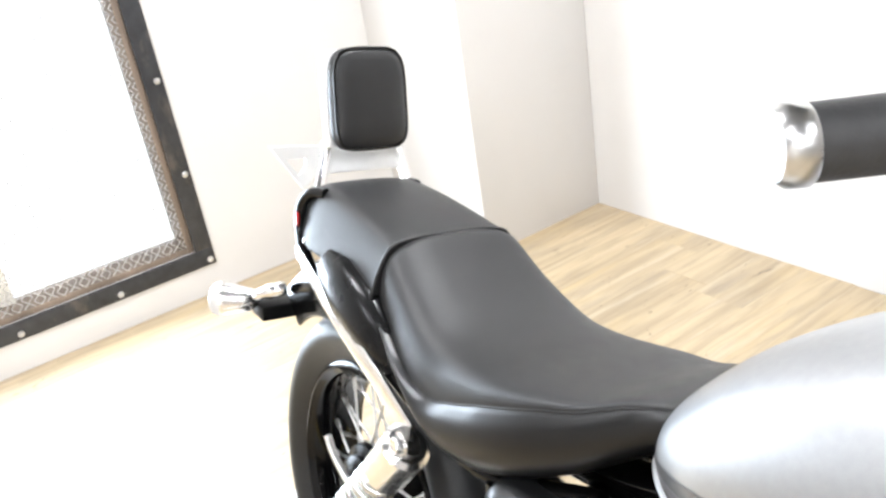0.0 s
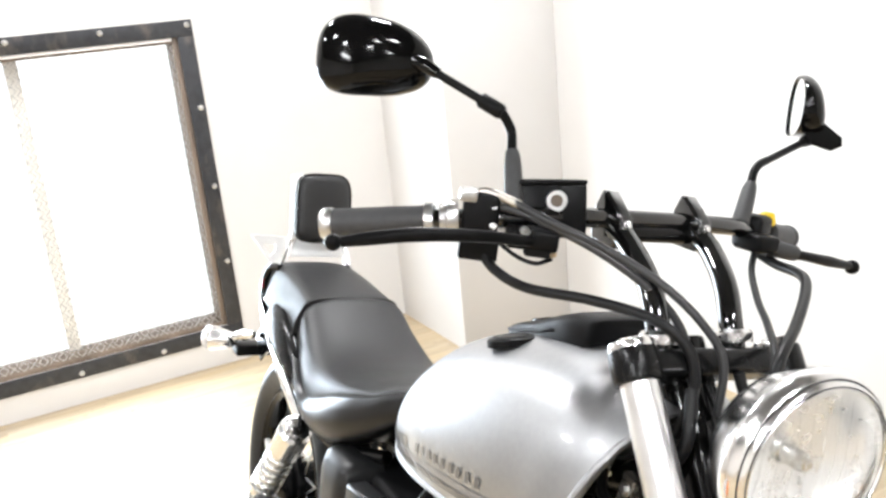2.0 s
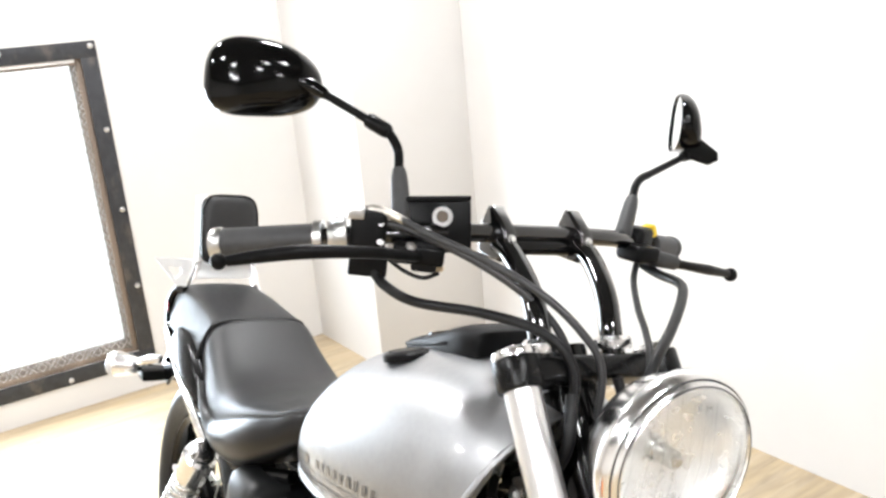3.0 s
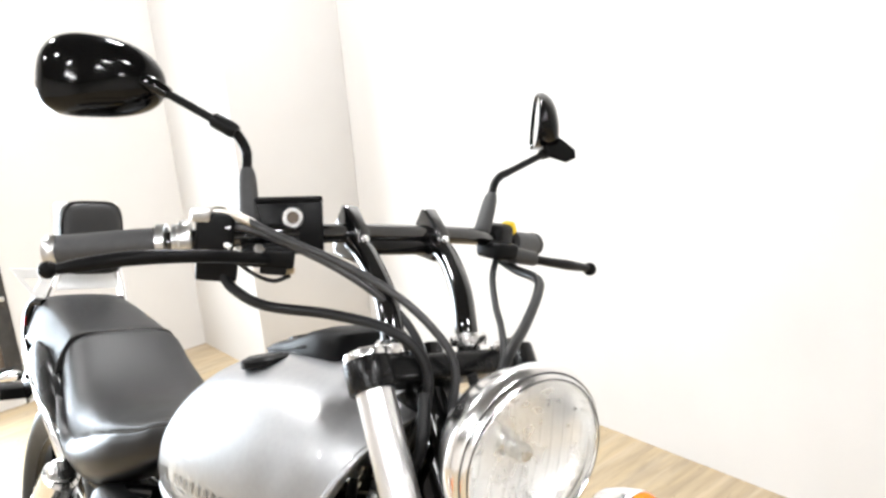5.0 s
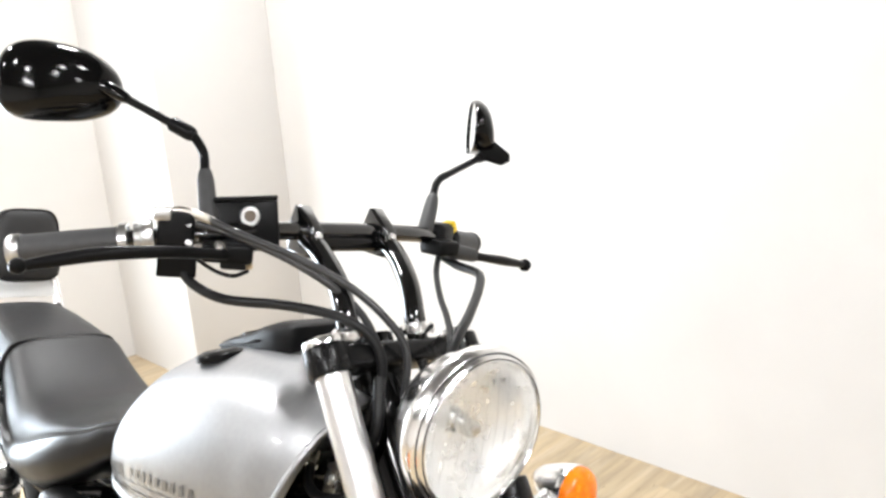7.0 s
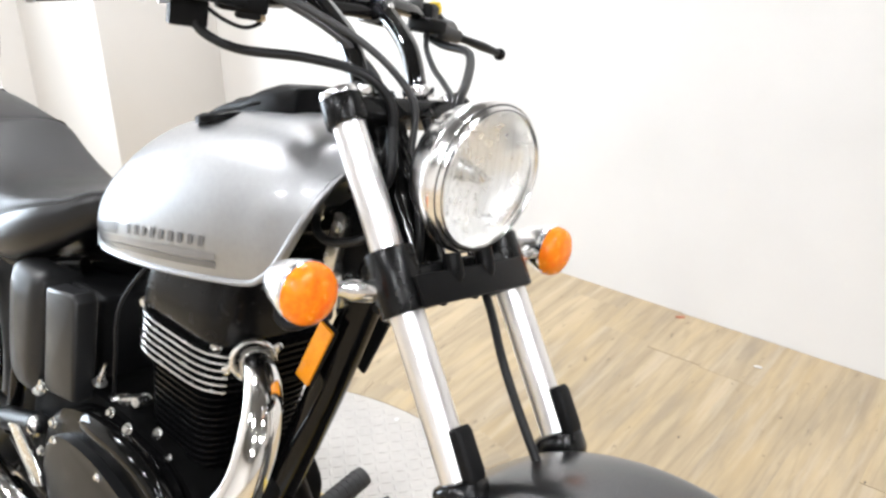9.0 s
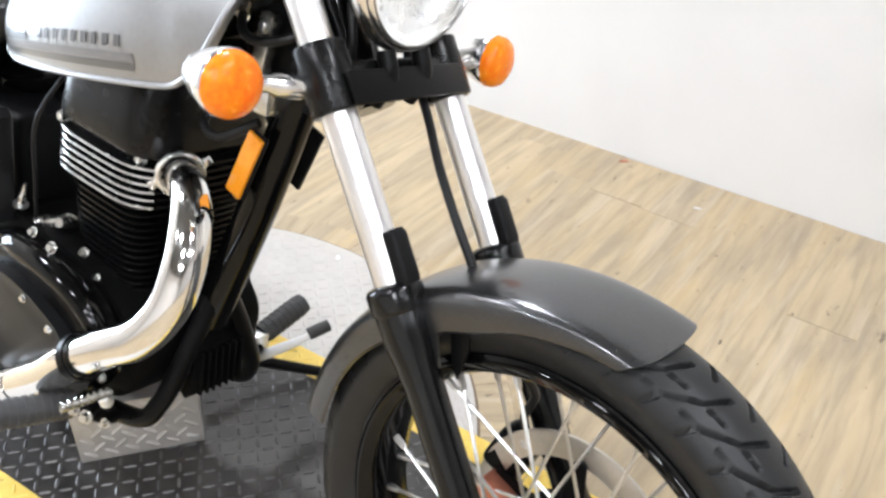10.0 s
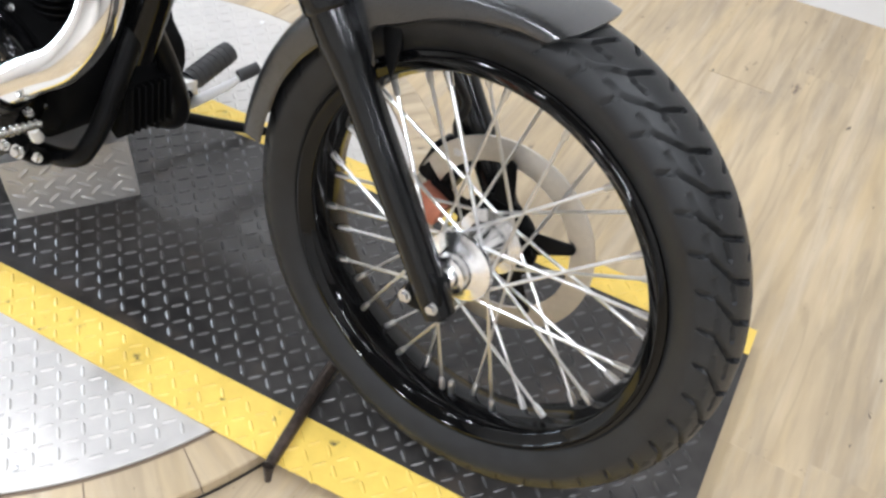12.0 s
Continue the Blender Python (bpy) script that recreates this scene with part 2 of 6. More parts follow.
def catmull(pts, steps):
    pts = [Vector(p) for p in pts]
    if len(pts) < 3 or steps < 2:
        return pts
    out = []
    ext = [2 * pts[0] - pts[1], *pts, 2 * pts[-1] - pts[-2]]
    for i in range(1, len(ext) - 2):
        a, b, c, d = ext[i - 1:i + 3]
        for k in range(steps):
            t = k / steps
            out.append(0.5 * (2 * b + (c - a) * t + (2 * a - 5 * b + 4 * c - d) * t * t + (3 * b - a - 3 * c + d) * t ** 3))
    return out + [pts[-1]]


def sweep(pts, r, n=12, steps=5, bm=None, closed=False):
    """A tube along a smooth line; r: one radius, or one for each point."""
    bm = bm or bmesh.new()
    line = catmull(pts, steps)
    if isinstance(r, (int, float)):
        rad = [r] * len(line)
    else:
        rad = [float(v) for v in np.interp(np.linspace(0, len(r) - 1, len(line)), range(len(r)), r)]
    rings, side = [], None
    for i, p in enumerate(line):
        d = (line[min(i + 1, len(line) - 1)] - line[max(i - 1, 0)]).normalized()
        if side is None:
            side = d.orthogonal().normalized()
        side = (side - d * side.dot(d)).normalized()
        up = d.cross(side)
        rings.append([bm.verts.new(p + rad[i] * (math.cos(a) * side + math.sin(a) * up)) for a in np.linspace(0, 2 * math.pi, n, endpoint=False)])
    for a, b in zip(rings, rings[1:]):
        for k in range(n):
            bm.faces.new((a[k], a[(k + 1) % n], b[(k + 1) % n], b[k]))
    bm.faces.new(rings[0][::-1])
    bm.faces.new(rings[-1])
    return bm


def lathe(profile, centre=(0, 0, 0), axis=(0, 0, 1), n=48, bm=None, loop=False):
    """Turns (radius, height) pairs round an axis; loop closes the profile on itself."""
    bm = bm or bmesh.new()
    q = Vector((0, 0, 1)).rotation_difference(Vector(axis).normalized())
    c = Vector(centre)
    rings = []
    for r, h in profile:
        if r < 1e-6:
            rings.append([bm.verts.new(c + q @ Vector((0, 0, h)))])
        else:
            rings.append([bm.verts.new(c + q @ Vector((r * math.cos(a), r * math.sin(a), h))) for a in np.linspace(0, 2 * math.pi, n, endpoint=False)])
    pairs = list(zip(rings, rings[1:])) + ([(rings[-1], rings[0])] if loop else [])
    for a, b in pairs:
        for k in range(n):
            j = (k + 1) % n
            if len(a) == 1 and len(b) == 1:
                continue
            if len(a) == 1:
                bm.faces.new((a[0], b[j], b[k]))
            elif len(b) == 1:
                bm.faces.new((a[k], a[j], b[0]))
            else:
                bm.faces.new((a[k], a[j], b[j], b[k]))
    if not loop:
        for ring in (rings[0], rings[-1]):
            if len(ring) > 1:
                bm.faces.new(ring)
    return bm


def block(size, m=None, bev=0.003, seg=2, bm=None):
    """A box with rounded edges, centred on the pose m."""
    own = bmesh.new()
    bmesh.ops.create_cube(own, size=1.0)
    bmesh.ops.scale(own, vec=size, verts=own.verts)
    if bev:
        bmesh.ops.bevel(own, geom=list(own.edges), offset=bev, segments=seg, profile=0.5, affect="EDGES")
    if m is not None:
        bmesh.ops.transform(own, matrix=m, verts=own.verts)
    return own if bm is None else merge(bm, own)


def merge(bm, other):
    me = bpy.data.meshes.new("scrap")
    other.to_mesh(me)
    other.free()
    bm.from_mesh(me)
    bpy.data.meshes.remove(me)
    return bm


def prism(outline, y0, y1, bev=0.003, seg=2, m=None, bm=None, steps=1):
    """An outline of (x, z) points, drawn out from y0 to y1, with rounded rims."""
    own = bmesh.new()
    pts = [Vector((x, 0, z)) for x, z in outline]
    if steps > 1:
        ring = catmull([*pts, pts[0]], steps)[:-1]
    else:
        ring = pts
    a = [own.verts.new((p.x, y0, p.z)) for p in ring]
    b = [own.verts.new((p.x, y1, p.z)) for p in ring]
    f0, f1 = own.faces.new(a), own.faces.new(b[::-1])
    for i in range(len(a)):
        j = (i + 1) % len(a)
        own.faces.new((a[i], b[i], b[j], a[j]))
    if bev:
        bmesh.ops.bevel(own, geom=list(f0.edges) + list(f1.edges), offset=bev, segments=seg, profile=0.5, affect="EDGES")
    if m is not None:
        bmesh.ops.transform(own, matrix=m, verts=own.verts)
    return own if bm is None else merge(bm, own)


def loft(rings, bm=None, cap=True, closed=True):
    bm = bm or bmesh.new()
    vs = [[bm.verts.new(p) for p in ring] for ring in rings]
    n = len(vs[0])
    for a, b in zip(vs, vs[1:]):
        for k in range(n if closed else n - 1):
            bm.faces.new((a[k], a[(k + 1) % n], b[(k + 1) % n], b[k]))
    if cap:
        bm.faces.new(vs[0][::-1])
        bm.faces.new(vs[-1])
    return bm


def smooth_table(rows, count):
    """Rows of numbers, the first rising: count rows in between on smooth curves."""
    rows = np.array(rows, float)
    s = np.linspace(0, len(rows) - 1, count)
    ext = np.vstack([2 * rows[0] - rows[1], rows, 2 * rows[-1] - rows[-2]])
    out = []
    for v in s:
        i = min(int(v), len(rows) - 2)
        t = v - i
        a, b, c, d = ext[i:i + 4]
        out.append(0.5 * (2 * b + (c - a) * t + (2 * a - 5 * b + 4 * c - d) * t * t + (3 * b - a - 3 * c + d) * t ** 3))
    return np.array(out)


def bolt(m, r=0.006, h=0.005, n=6):
    bm = lathe([(0, h), (r * 0.85, h), (r, h * 0.8), (r, 0)], n=n)
    lathe([(r * 1.35, 0.0012), (r * 1.35, 0)], n=16, bm=bm)
    bmesh.ops.transform(bm, matrix=m, verts=bm.verts)
    return bm


def facing(p, d):
    """A pose at p whose z axis points along d."""
    return Matrix.Translation(p) @ Vector((0, 0, 1)).rotation_difference(Vector(d).normalized()).to_matrix().to_4x4()


# ---- the room ----
def setting(name, bm, material, label, category, smooth=30):
    ob = part(name, bm, material, None, label, ROOM, smooth, "structure")
    return tagged(ob, category=category)


def slab(x0, x1, y0, y1, z0, z1, bm=None):
    return block((x1 - x0, y1 - y0, z1 - z0), Matrix.Translation(((x0 + x1) / 2, (y0 + y1) / 2, (z0 + z1) / 2)), 0, bm=bm)


WY0, WY1, WZ0, WZ1 = -1.035, 0.108, 0.130, 1.268       # clear opening of the window
T = 0.14                                              # wall thickness
bm = slab(E_WIN - T, E_WIN, S_WALL, WY0, FLOOR_Z - 0.05, CEIL_Z)
slab(E_WIN - T, E_WIN, WY1, N_WALL + T, FLOOR_Z - 0.05, CEIL_Z, bm)
slab(E_WIN - T, E_WIN, WY0, WY1, FLOOR_Z - 0.05, WZ0, bm)
slab(E_WIN - T, E_WIN, WY0, WY1, WZ1, CEIL_Z, bm)
setting("wall_west", bm, WALL, "smooth white painted wall pierced by a screened window", "wall")
setting("wall_north", slab(E_WIN, E_FAR, N_WALL, N_WALL + T, FLOOR_Z - 0.05, CEIL_Z), WALL, "plain white painted wall meeting the plank floor", "wall")
# east and south walls are never in view: tone and distance shape the reflections
setting("wall_east", slab(E_FAR, E_FAR + T, S_WALL, N_WALL + T, FLOOR_Z - 0.05, CEIL_Z), DARKENED_WALL, "unseen showroom wall behind the camera, darkened for dim reflections", "wall")
setting("wall_south", slab(E_WIN - T, E_FAR + T, S_WALL - T, S_WALL, FLOOR_Z - 0.05, CEIL_Z), SIDE_WALL, "unseen cream wall added beside the ramp for bright reflections", "wall")
setting("wall_boxing", block((0.549, 0.512, CEIL_Z - FLOOR_Z + 0.04), Matrix.Translation((E_WIN + 0.2745, 1.149, (CEIL_Z + FLOOR_Z - 0.04) / 2)), 0.004), WALL, "white boxed-out column filling the room's corner", "column")
setting("ceiling", slab(E_WIN - T, E_FAR + T, S_WALL - T, N_WALL + T, CEIL_Z, CEIL_Z + 0.12), CEILING, "dark painted showroom ceiling with round lamps", "ceiling")
floor = setting("floor", slab(E_WIN - T, E_FAR + T, S_WALL - T, N_WALL + T, FLOOR_Z - 0.12, FLOOR_Z - 0.004), RIM_WOOD, "pale oak plank floor with grey-brown grain", "floor")

# planks run along the bike's way, each a loose board over the sub-floor
PLANK_W, PLANK_L = 0.152, 1.22


def plank_mesh(length):
    me = bpy.data.meshes.new("plank")
    b = block((length - 0.0001, PLANK_W - 0.0001, 0.005), None, 0.0002, 1)
    b.to_mesh(me)
    b.free()
    me.materials.append(PLANK)
    return me


# ---- window ----
def window():
    win = thing("window_1", "bright daylit window behind a black bolted steel frame and expanded-metal screen", "window", ROOM, kind="structure")
    x = E_WIN
    by0, by1, bz0, bz1 = 0.147 - 4 * 0.3048, 0.147, 0.09, 1.309
    w, v = 0.018, 0.0415
    for name, y0, y1, z0, z1 in (("frame_bar", by0 - w, by1 + w, bz0 - w, bz0 + v), ("frame_bar", by0 - w, by1 + w, bz1 - v, bz1 + w),
                                 ("frame_bar", by0 - w, by0 + v, bz0 + v, bz1 - v), ("frame_bar", by1 - v, by1 + w, bz0 + v, bz1 - v)):
        part(name, block((0.006, y1 - y0, z1 - z0), Matrix.Translation((x + 0.0032, (y0 + y1) / 2, (z0 + z1) / 2)), 0.001), FRAME_STEEL, win)
    spots = [(by0 + i * 0.3048, z) for i in range(5) for z in (bz0, bz1)] + [(y, bz0 + i * 0.3048) for i in (1, 2, 3) for y in (by0, by1)]
    for y, z in spots:
        b = lathe([(0, 0.006), (0.005, 0.0055), (0.009, 0.003), (0.0105, 0)], n=20)
        part("bolt", b, ZINC, win, m=facing((x + 0.0062, y, z), (1, 0, 0)))
    # rough wooden jamb lining inside the opening
    d0 = x - T + 0.004
    for y0, y1, z0, z1 in ((WY1 - 0.022, WY1 - 0.001, WZ0, WZ1), (WY0 + 0.001, WY0 + 0.022, WZ0, WZ1), (WY0 + 0.022, WY1 - 0.022, WZ1 - 0.022, WZ1 - 0.001), (WY0 + 0.022, WY1 - 0.022, WZ0 + 0.001, WZ0 + 0.022)):
        part("jamb", block((T - 0.012, y1 - y0, z1 - z0), Matrix.Translation(((d0 + x - 0.004) / 2, (y0 + y1) / 2, (z0 + z1) / 2)), 0.002), JAMB, win)
    part("mullion", block((0.05, 0.045, WZ1 - WZ0 - 0.046), Matrix.Translation((x - T + 0.03, -0.46, (WZ0 + WZ1) / 2)), 0.002), STUD, win)
    for y0, y1 in ((WY0 + 0.022, -0.483), (-0.437, WY1 - 0.022)):
        pane = part("pane", block((0.004, y1 - y0, WZ1 - WZ0 - 0.046), Matrix.Translation((x - T + 0.03, (y0 + y1) / 2, (WZ0 + WZ1) / 2)), 0), GLASS, win, smooth=0)
        pane.visible_shadow = False
    part("reveal", block((0.003, WY1 - WY0 - 0.05, 0.012), Matrix.Translation((x - 0.0005, (WY0 + WY1) / 2, bz1 - v - 0.0062)), 0.0005), SIDE_WALL, win, "white painted reveal strip")
    # expanded metal: one sheet of diamonds, strands twisted out of the plane
    verts, faces = [], []
    pw, ph, s = 0.0335, 0.0166, 0.0017
    ny, nz = int((WY1 - WY0 - 0.004) / pw), int((WZ1 - WZ0 - 0.004) / ph)
    for i in range(ny):
        for k in range(nz):
            cy, cz = WY0 + 0.004 + (i + 0.5) * pw, WZ0 + 0.004 + (k + 0.5) * ph
            for sy in (-1, 1):
                a = (cy, cz + (ph / 2 if (i + k) % 2 else -ph / 2))
                c = (cy + sy * pw / 2, cz + (-ph / 2 if (i + k) % 2 else ph / 2))
                n0 = len(verts)
                for (py, pz), ox in ((a, 0.0), (c, 0.0035)):
                    verts += [(x - 0.006 - ox, py, pz - s), (x - 0.009 - ox, py, pz - s), (x - 0.009 - ox, py, pz + s), (x - 0.006 - ox, py, pz + s)]
                for q in range(4):
                    faces.append((n0 + q, n0 + (q + 1) % 4, n0 + 4 + (q + 1) % 4, n0 + 4 + q))
    me = bpy.data.meshes.new("mesh_screen")
    me.from_pydata(verts, [], faces)
    me.materials.append(MESH_STEEL)
    scr = new("mesh_screen", me)
    scr.parent = win
    tagged(scr, "fine diamond expanded-metal screen", kind="stuff")
    return win


window()
GLOW = bpy.data.materials.new("daylight_haze")
GLOW.use_nodes = True
_g = GLOW.node_tree.nodes["Principled BSDF"]
_g.inputs["Base Color"].default_value = (0.8, 0.8, 0.8, 1)
_g.inputs["Emission Color"].default_value = (1.0, 0.99, 0.97, 1)
_g.inputs["Emission Strength"].default_value = 1.3
setting("backdrop", slab(E_WIN - 1.6, E_WIN - 1.55, -3.2, 2.2, -1.0, 3.2), GLOW, "overexposed daylight outside the window", "backdrop")

# ---- lamps under the ceiling ----
BULB = bpy.data.materials.new("lamp_glow")
BULB.use_nodes = True
_b = BULB.node_tree.nodes["Principled BSDF"]
_b.inputs["Emission Color"].default_value = (1.0, 0.96, 0.90, 1)
_b.inputs["Emission Strength"].default_value = 30.0


def ceiling_lamp(x, y, watts):
    lamp = thing("ceiling_light", "round white recessed ceiling light, switched on", "lamp", ROOM @ Matrix.Translation((x, y, CEIL_Z)), group="ceiling lights")
    part("trim_ring", lathe([(0.085, 0), (0.105, -0.002), (0.105, -0.012), (0.082, -0.016), (0.078, -0.004)], loop=True), FRAME_STEEL, lamp)
    part("diffuser", lathe([(0, -0.006), (0.078, -0.006), (0.078, -0.002), (0, -0.002)]), BULB, lamp, "glowing diffuser")
    area_lamp("ceiling_light_beam", ROOM @ pose(x, y, CEIL_Z - 0.03, 0, 0, 0), 0.27, 0.27, watts, (1.0, 0.975, 0.945), "ELLIPSE")


# (-0.9, -0.6), (-0.6, -2.4) and (2.2, -2.2) are fill lights added unseen
for lx, ly, watts in ((-0.9, -0.6, 46), (-0.05, 0.75, 44), (0.9, -1.9, 30), (-0.6, -2.4, 34), (2.2, -2.2, 26), (2.4, 0.15, 23), (2.9, -0.6, 18), (3.9, -1.4, 26), (5.0, -0.7, 22)):
    ceiling_lamp(lx, ly, watts)
strip = thing("strip_light", "twin-tube white strip light under the dark ceiling, switched on", "lamp", ROOM @ Matrix.Translation((3.1, -3.05, CEIL_Z)))
part("housing", block((1.24, 0.16, 0.05), Matrix.Translation((0, 0, -0.026)), 0.008), ALLOY_LIGHT, strip)
for k in (-1, 1):
    part("tube", sweep([(-0.58, k * 0.045, -0.065), (0.58, k * 0.045, -0.065)], 0.013, 12, 1), BULB, strip, "glowing tube")
area_lamp("strip_light_beam", ROOM @ pose(3.1, -3.05, CEIL_Z - 0.09, 0, 0, 0), 1.16, 0.14, 60, (1.0, 0.985, 0.96))
area_lamp("window_daylight", ROOM @ pose(E_WIN + 0.05, -0.46, 0.7, 0, -90, 0), 1.0, 1.0, 62, (0.86, 0.94, 1.0))


# ---- turntable and ramp ----
RAMP = pose(0, 0, 0, 0, 0, 8.0)
RN0, RN1, REND, RSTART = -0.445, 0.163, 1.834, -0.02


def lugs(name, spots, z, material, parent, long=0.0118, wide=0.0030, high=0.0022):
    verts, faces = [], []
    for x, y, a in spots:
        c, s = math.cos(a), math.sin(a)
        n0 = len(verts)
        for u, v, h in ((-1, 0, 0), (-0.5, -1, 0), (0.5, -1, 0), (1, 0, 0), (0.5, 1, 0), (-0.5, 1, 0), (-0.55, 0, 1), (0.55, 0, 1)):
            px, py = u * long, v * wide
            verts.append((x + c * px - s * py, y + s * px + c * py, z + h * high))
        for f in ((0, 1, 6), (1, 2, 7, 6), (2, 3, 7), (3, 4, 7), (4, 5, 6, 7), (5, 0, 6)):
            faces.append(tuple(n0 + i for i in f))
    me = bpy.data.meshes.new(name)
    me.from_pydata(verts, [], faces)
    me.materials.append(material)
    ob = new(name, me)
    ob.parent = parent
    return tagged(ob, "raised diamond lugs", kind="stuff")


def tread_spots(x0, x1, y0, y1, pitch, keep=None):
    out = []
    for i in range(int((x1 - x0) / pitch)):
        for k in range(int((y1 - y0) / pitch)):
            x, y = x0 + (i + 0.5) * pitch, y0 + (k + 0.5) * pitch
            if keep is None or keep(x, y):
                out.append((x, y, radians(48 if (i + k) % 2 else -42)))
    return out


DISC_C, DISC_R = (0.627, -0.068), 0.644
TURN = RAMP.inverted() @ Vector((*DISC_C, 0))


def turntable():
    t = thing("turntable", "round aluminium tread-plate turntable with an oak edging", "turntable", pose(*DISC_C, 0, 0, 0, 8.0))
    part("plate", lathe([(0, -0.003), (DISC_R - 0.001, -0.003), (DISC_R, -0.004), (DISC_R, -0.007), (0, -0.007)], n=180), ALU_PLATE, t, "bright aluminium tread plate")
    part("base", lathe([(0, -0.0080), (DISC_R + 0.070, -0.0080), (DISC_R + 0.070, -0.0296), (0, -0.0296)], n=120), RIM_WOOD, t)
    step = 2 * math.pi / 30
    rings = []
    for a in np.linspace(-step / 2 + 0.0016, step / 2 - 0.0016, 9):
        rings.append([(r * math.cos(a), r * math.sin(a), z) for r, z in ((DISC_R + 0.006, -0.0070), (DISC_R + 0.072, -0.0070), (DISC_R + 0.074, -0.0090), (DISC_R + 0.074, -0.0294), (DISC_R + 0.006, -0.0078))])
    first = part("edging_board", loft(rings), PLANK, t, "curved oak edging board")
    for i in range(1, 30):
        ob = new("edging_board", first.data)
        ob.parent = t
        ob.matrix_basis = Matrix.Rotation(i * step, 4, "Z")
    part("edge_gap", lathe([(DISC_R + 0.0745, -0.0295), (DISC_R + 0.0745, -0.0285), (DISC_R + 0.0785, -0.0285), (DISC_R + 0.0785, -0.0295)], n=160, loop=True), RUST, t, "dark gap round the edging")
    y0, y1 = RN0 - TURN.y, RN1 - TURN.y
    keep = lambda x, y: math.hypot(x, y) < DISC_R - 0.014 and not (y0 - 0.01 < y < y1 + 0.01)
    lugs("tread", tread_spots(-DISC_R, DISC_R, -DISC_R, DISC_R, 0.0235, keep), -0.003, ALU_PLATE, t, high=0.0019)
    for a in range(-170, 180, 20):
        p = ((DISC_R - 0.035) * math.cos(radians(a)), (DISC_R - 0.035) * math.sin(radians(a)))
        if not y0 - 0.02 < p[1] < y1 + 0.02:
            part("screw", lathe([(0, 0.0012), (0.003, 0.0014), (0.0062, 0), (0.0062, -0.001)], n=14), ZINC, t, m=Matrix.Translation((*p, -0.0028)))
    return t


turntable()


def ramp():
    r = thing("ramp_strip", "worn black tread-plate ramp strip with yellow painted edges", "ramp", RAMP)
    joint = 1.290
    def piece(name, x0, x1, y0, y1, z1, material, label=""):
        return part(name, block((x1 - x0, y1 - y0, 0.0035), Matrix.Translation(((x0 + x1) / 2, (y0 + y1) / 2, z1 - 0.00175)), 0.0006, 1), material, r, label)
    def strip(name, corners, material, label):
        """A flat piece with the plan (x, y) corners."""
        b = prism([(x, -y) for x, y in corners], -0.0020, 0.0015, 0.0006, 1)
        bmesh.ops.transform(b, matrix=Matrix(((1, 0, 0, 0), (0, 0, -1, 0), (0, 1, 0, 0), (0, 0, 0, 1))), verts=b.verts)
        return part(name, b, material, r, label)
    for x0, x1, o0, o1, i0, i1 in ((RSTART, joint - 0.002, -0.446, -0.438, -0.386, -0.354), (joint + 0.002, REND, -0.437, -0.414, -0.353, -0.345)):
        strip("plate", ((x0, i0 + 0.0005), (x1, i1 + 0.0005), (x1, RN1 - 0.058), (x0, RN1 - 0.058)), DARK_PLATE, "worn black tread plate")
        strip("edge_stripe", ((x0, o0), (x1, o1), (x1, i1), (x0, i0)), YELLOW, "yellow painted edge")
        piece("edge_stripe", x0, x1, RN1 - 0.0575, RN1, 0.0015, YELLOW, "yellow painted edge")
    piece("tail_plate", -0.535, RSTART - 0.002, RN0, RN1, 0.0015, ALU_PLATE, "bare aluminium tail plate")
    lugs("tail_tread", tread_spots(-0.53, RSTART - 0.01, RN0 + 0.004, RN1 - 0.004, 0.0265), 0.0014, ALU_PLATE, r)
    part("packing", block((RSTART + 0.50, RN1 - RN0 - 0.02, 0.0265), Matrix.Translation(((RSTART - 0.53) / 2, (RN0 + RN1) / 2, -0.0158)), 0.001), RUST, r)
    part("packing", block((REND - joint - 0.06, RN1 - RN0 - 0.06, 0.0265), Matrix.Translation(((joint + REND) / 2, (RN0 + RN1) / 2 + 0.02, -0.0158)), 0.001), RUST, r)
    inner = lambda x: float(np.interp(x, (RSTART, joint, REND), (-0.386, -0.3535, -0.345)))
    outer = lambda x: float(np.interp(x, (RSTART, joint, REND), (-0.446, -0.4375, -0.414)))
    grid = tread_spots(RSTART, REND - 0.01, -0.442, RN1 - 0.062, 0.0235)
    dark = [p for p in grid if p[1] > inner(p[0]) + 0.009]
    lugs("tread", dark, 0.0014, LUG, r)
    lugs("stripe_tread", [p for p in grid if outer(p[0]) + 0.004 < p[1] < inner(p[0]) - 0.009], 0.0014, YELLOW, r)
    lugs("stripe_tread", tread_spots(RSTART, REND - 0.01, RN1 - 0.056, RN1 - 0.002, 0.0235), 0.0014, YELLOW, r)
    return r


ramp()
pin = thing("hinge_pin", "dark greasy steel pin lying across the yellow edge", "pin", RAMP)
part("shaft", sweep([(1.299, -0.447, 0.008), (1.290, -0.36, 0.010), (1.281, -0.262, 0.011)], [0.0085, 0.0094, 0.0090], 12), GREASY, pin)
part("tip", sweep([(1.298, -0.447, 0.007), (1.301, -0.456, -0.018)], [0.0085, 0.005], 8), GREASY, pin, "bent pointed tip")


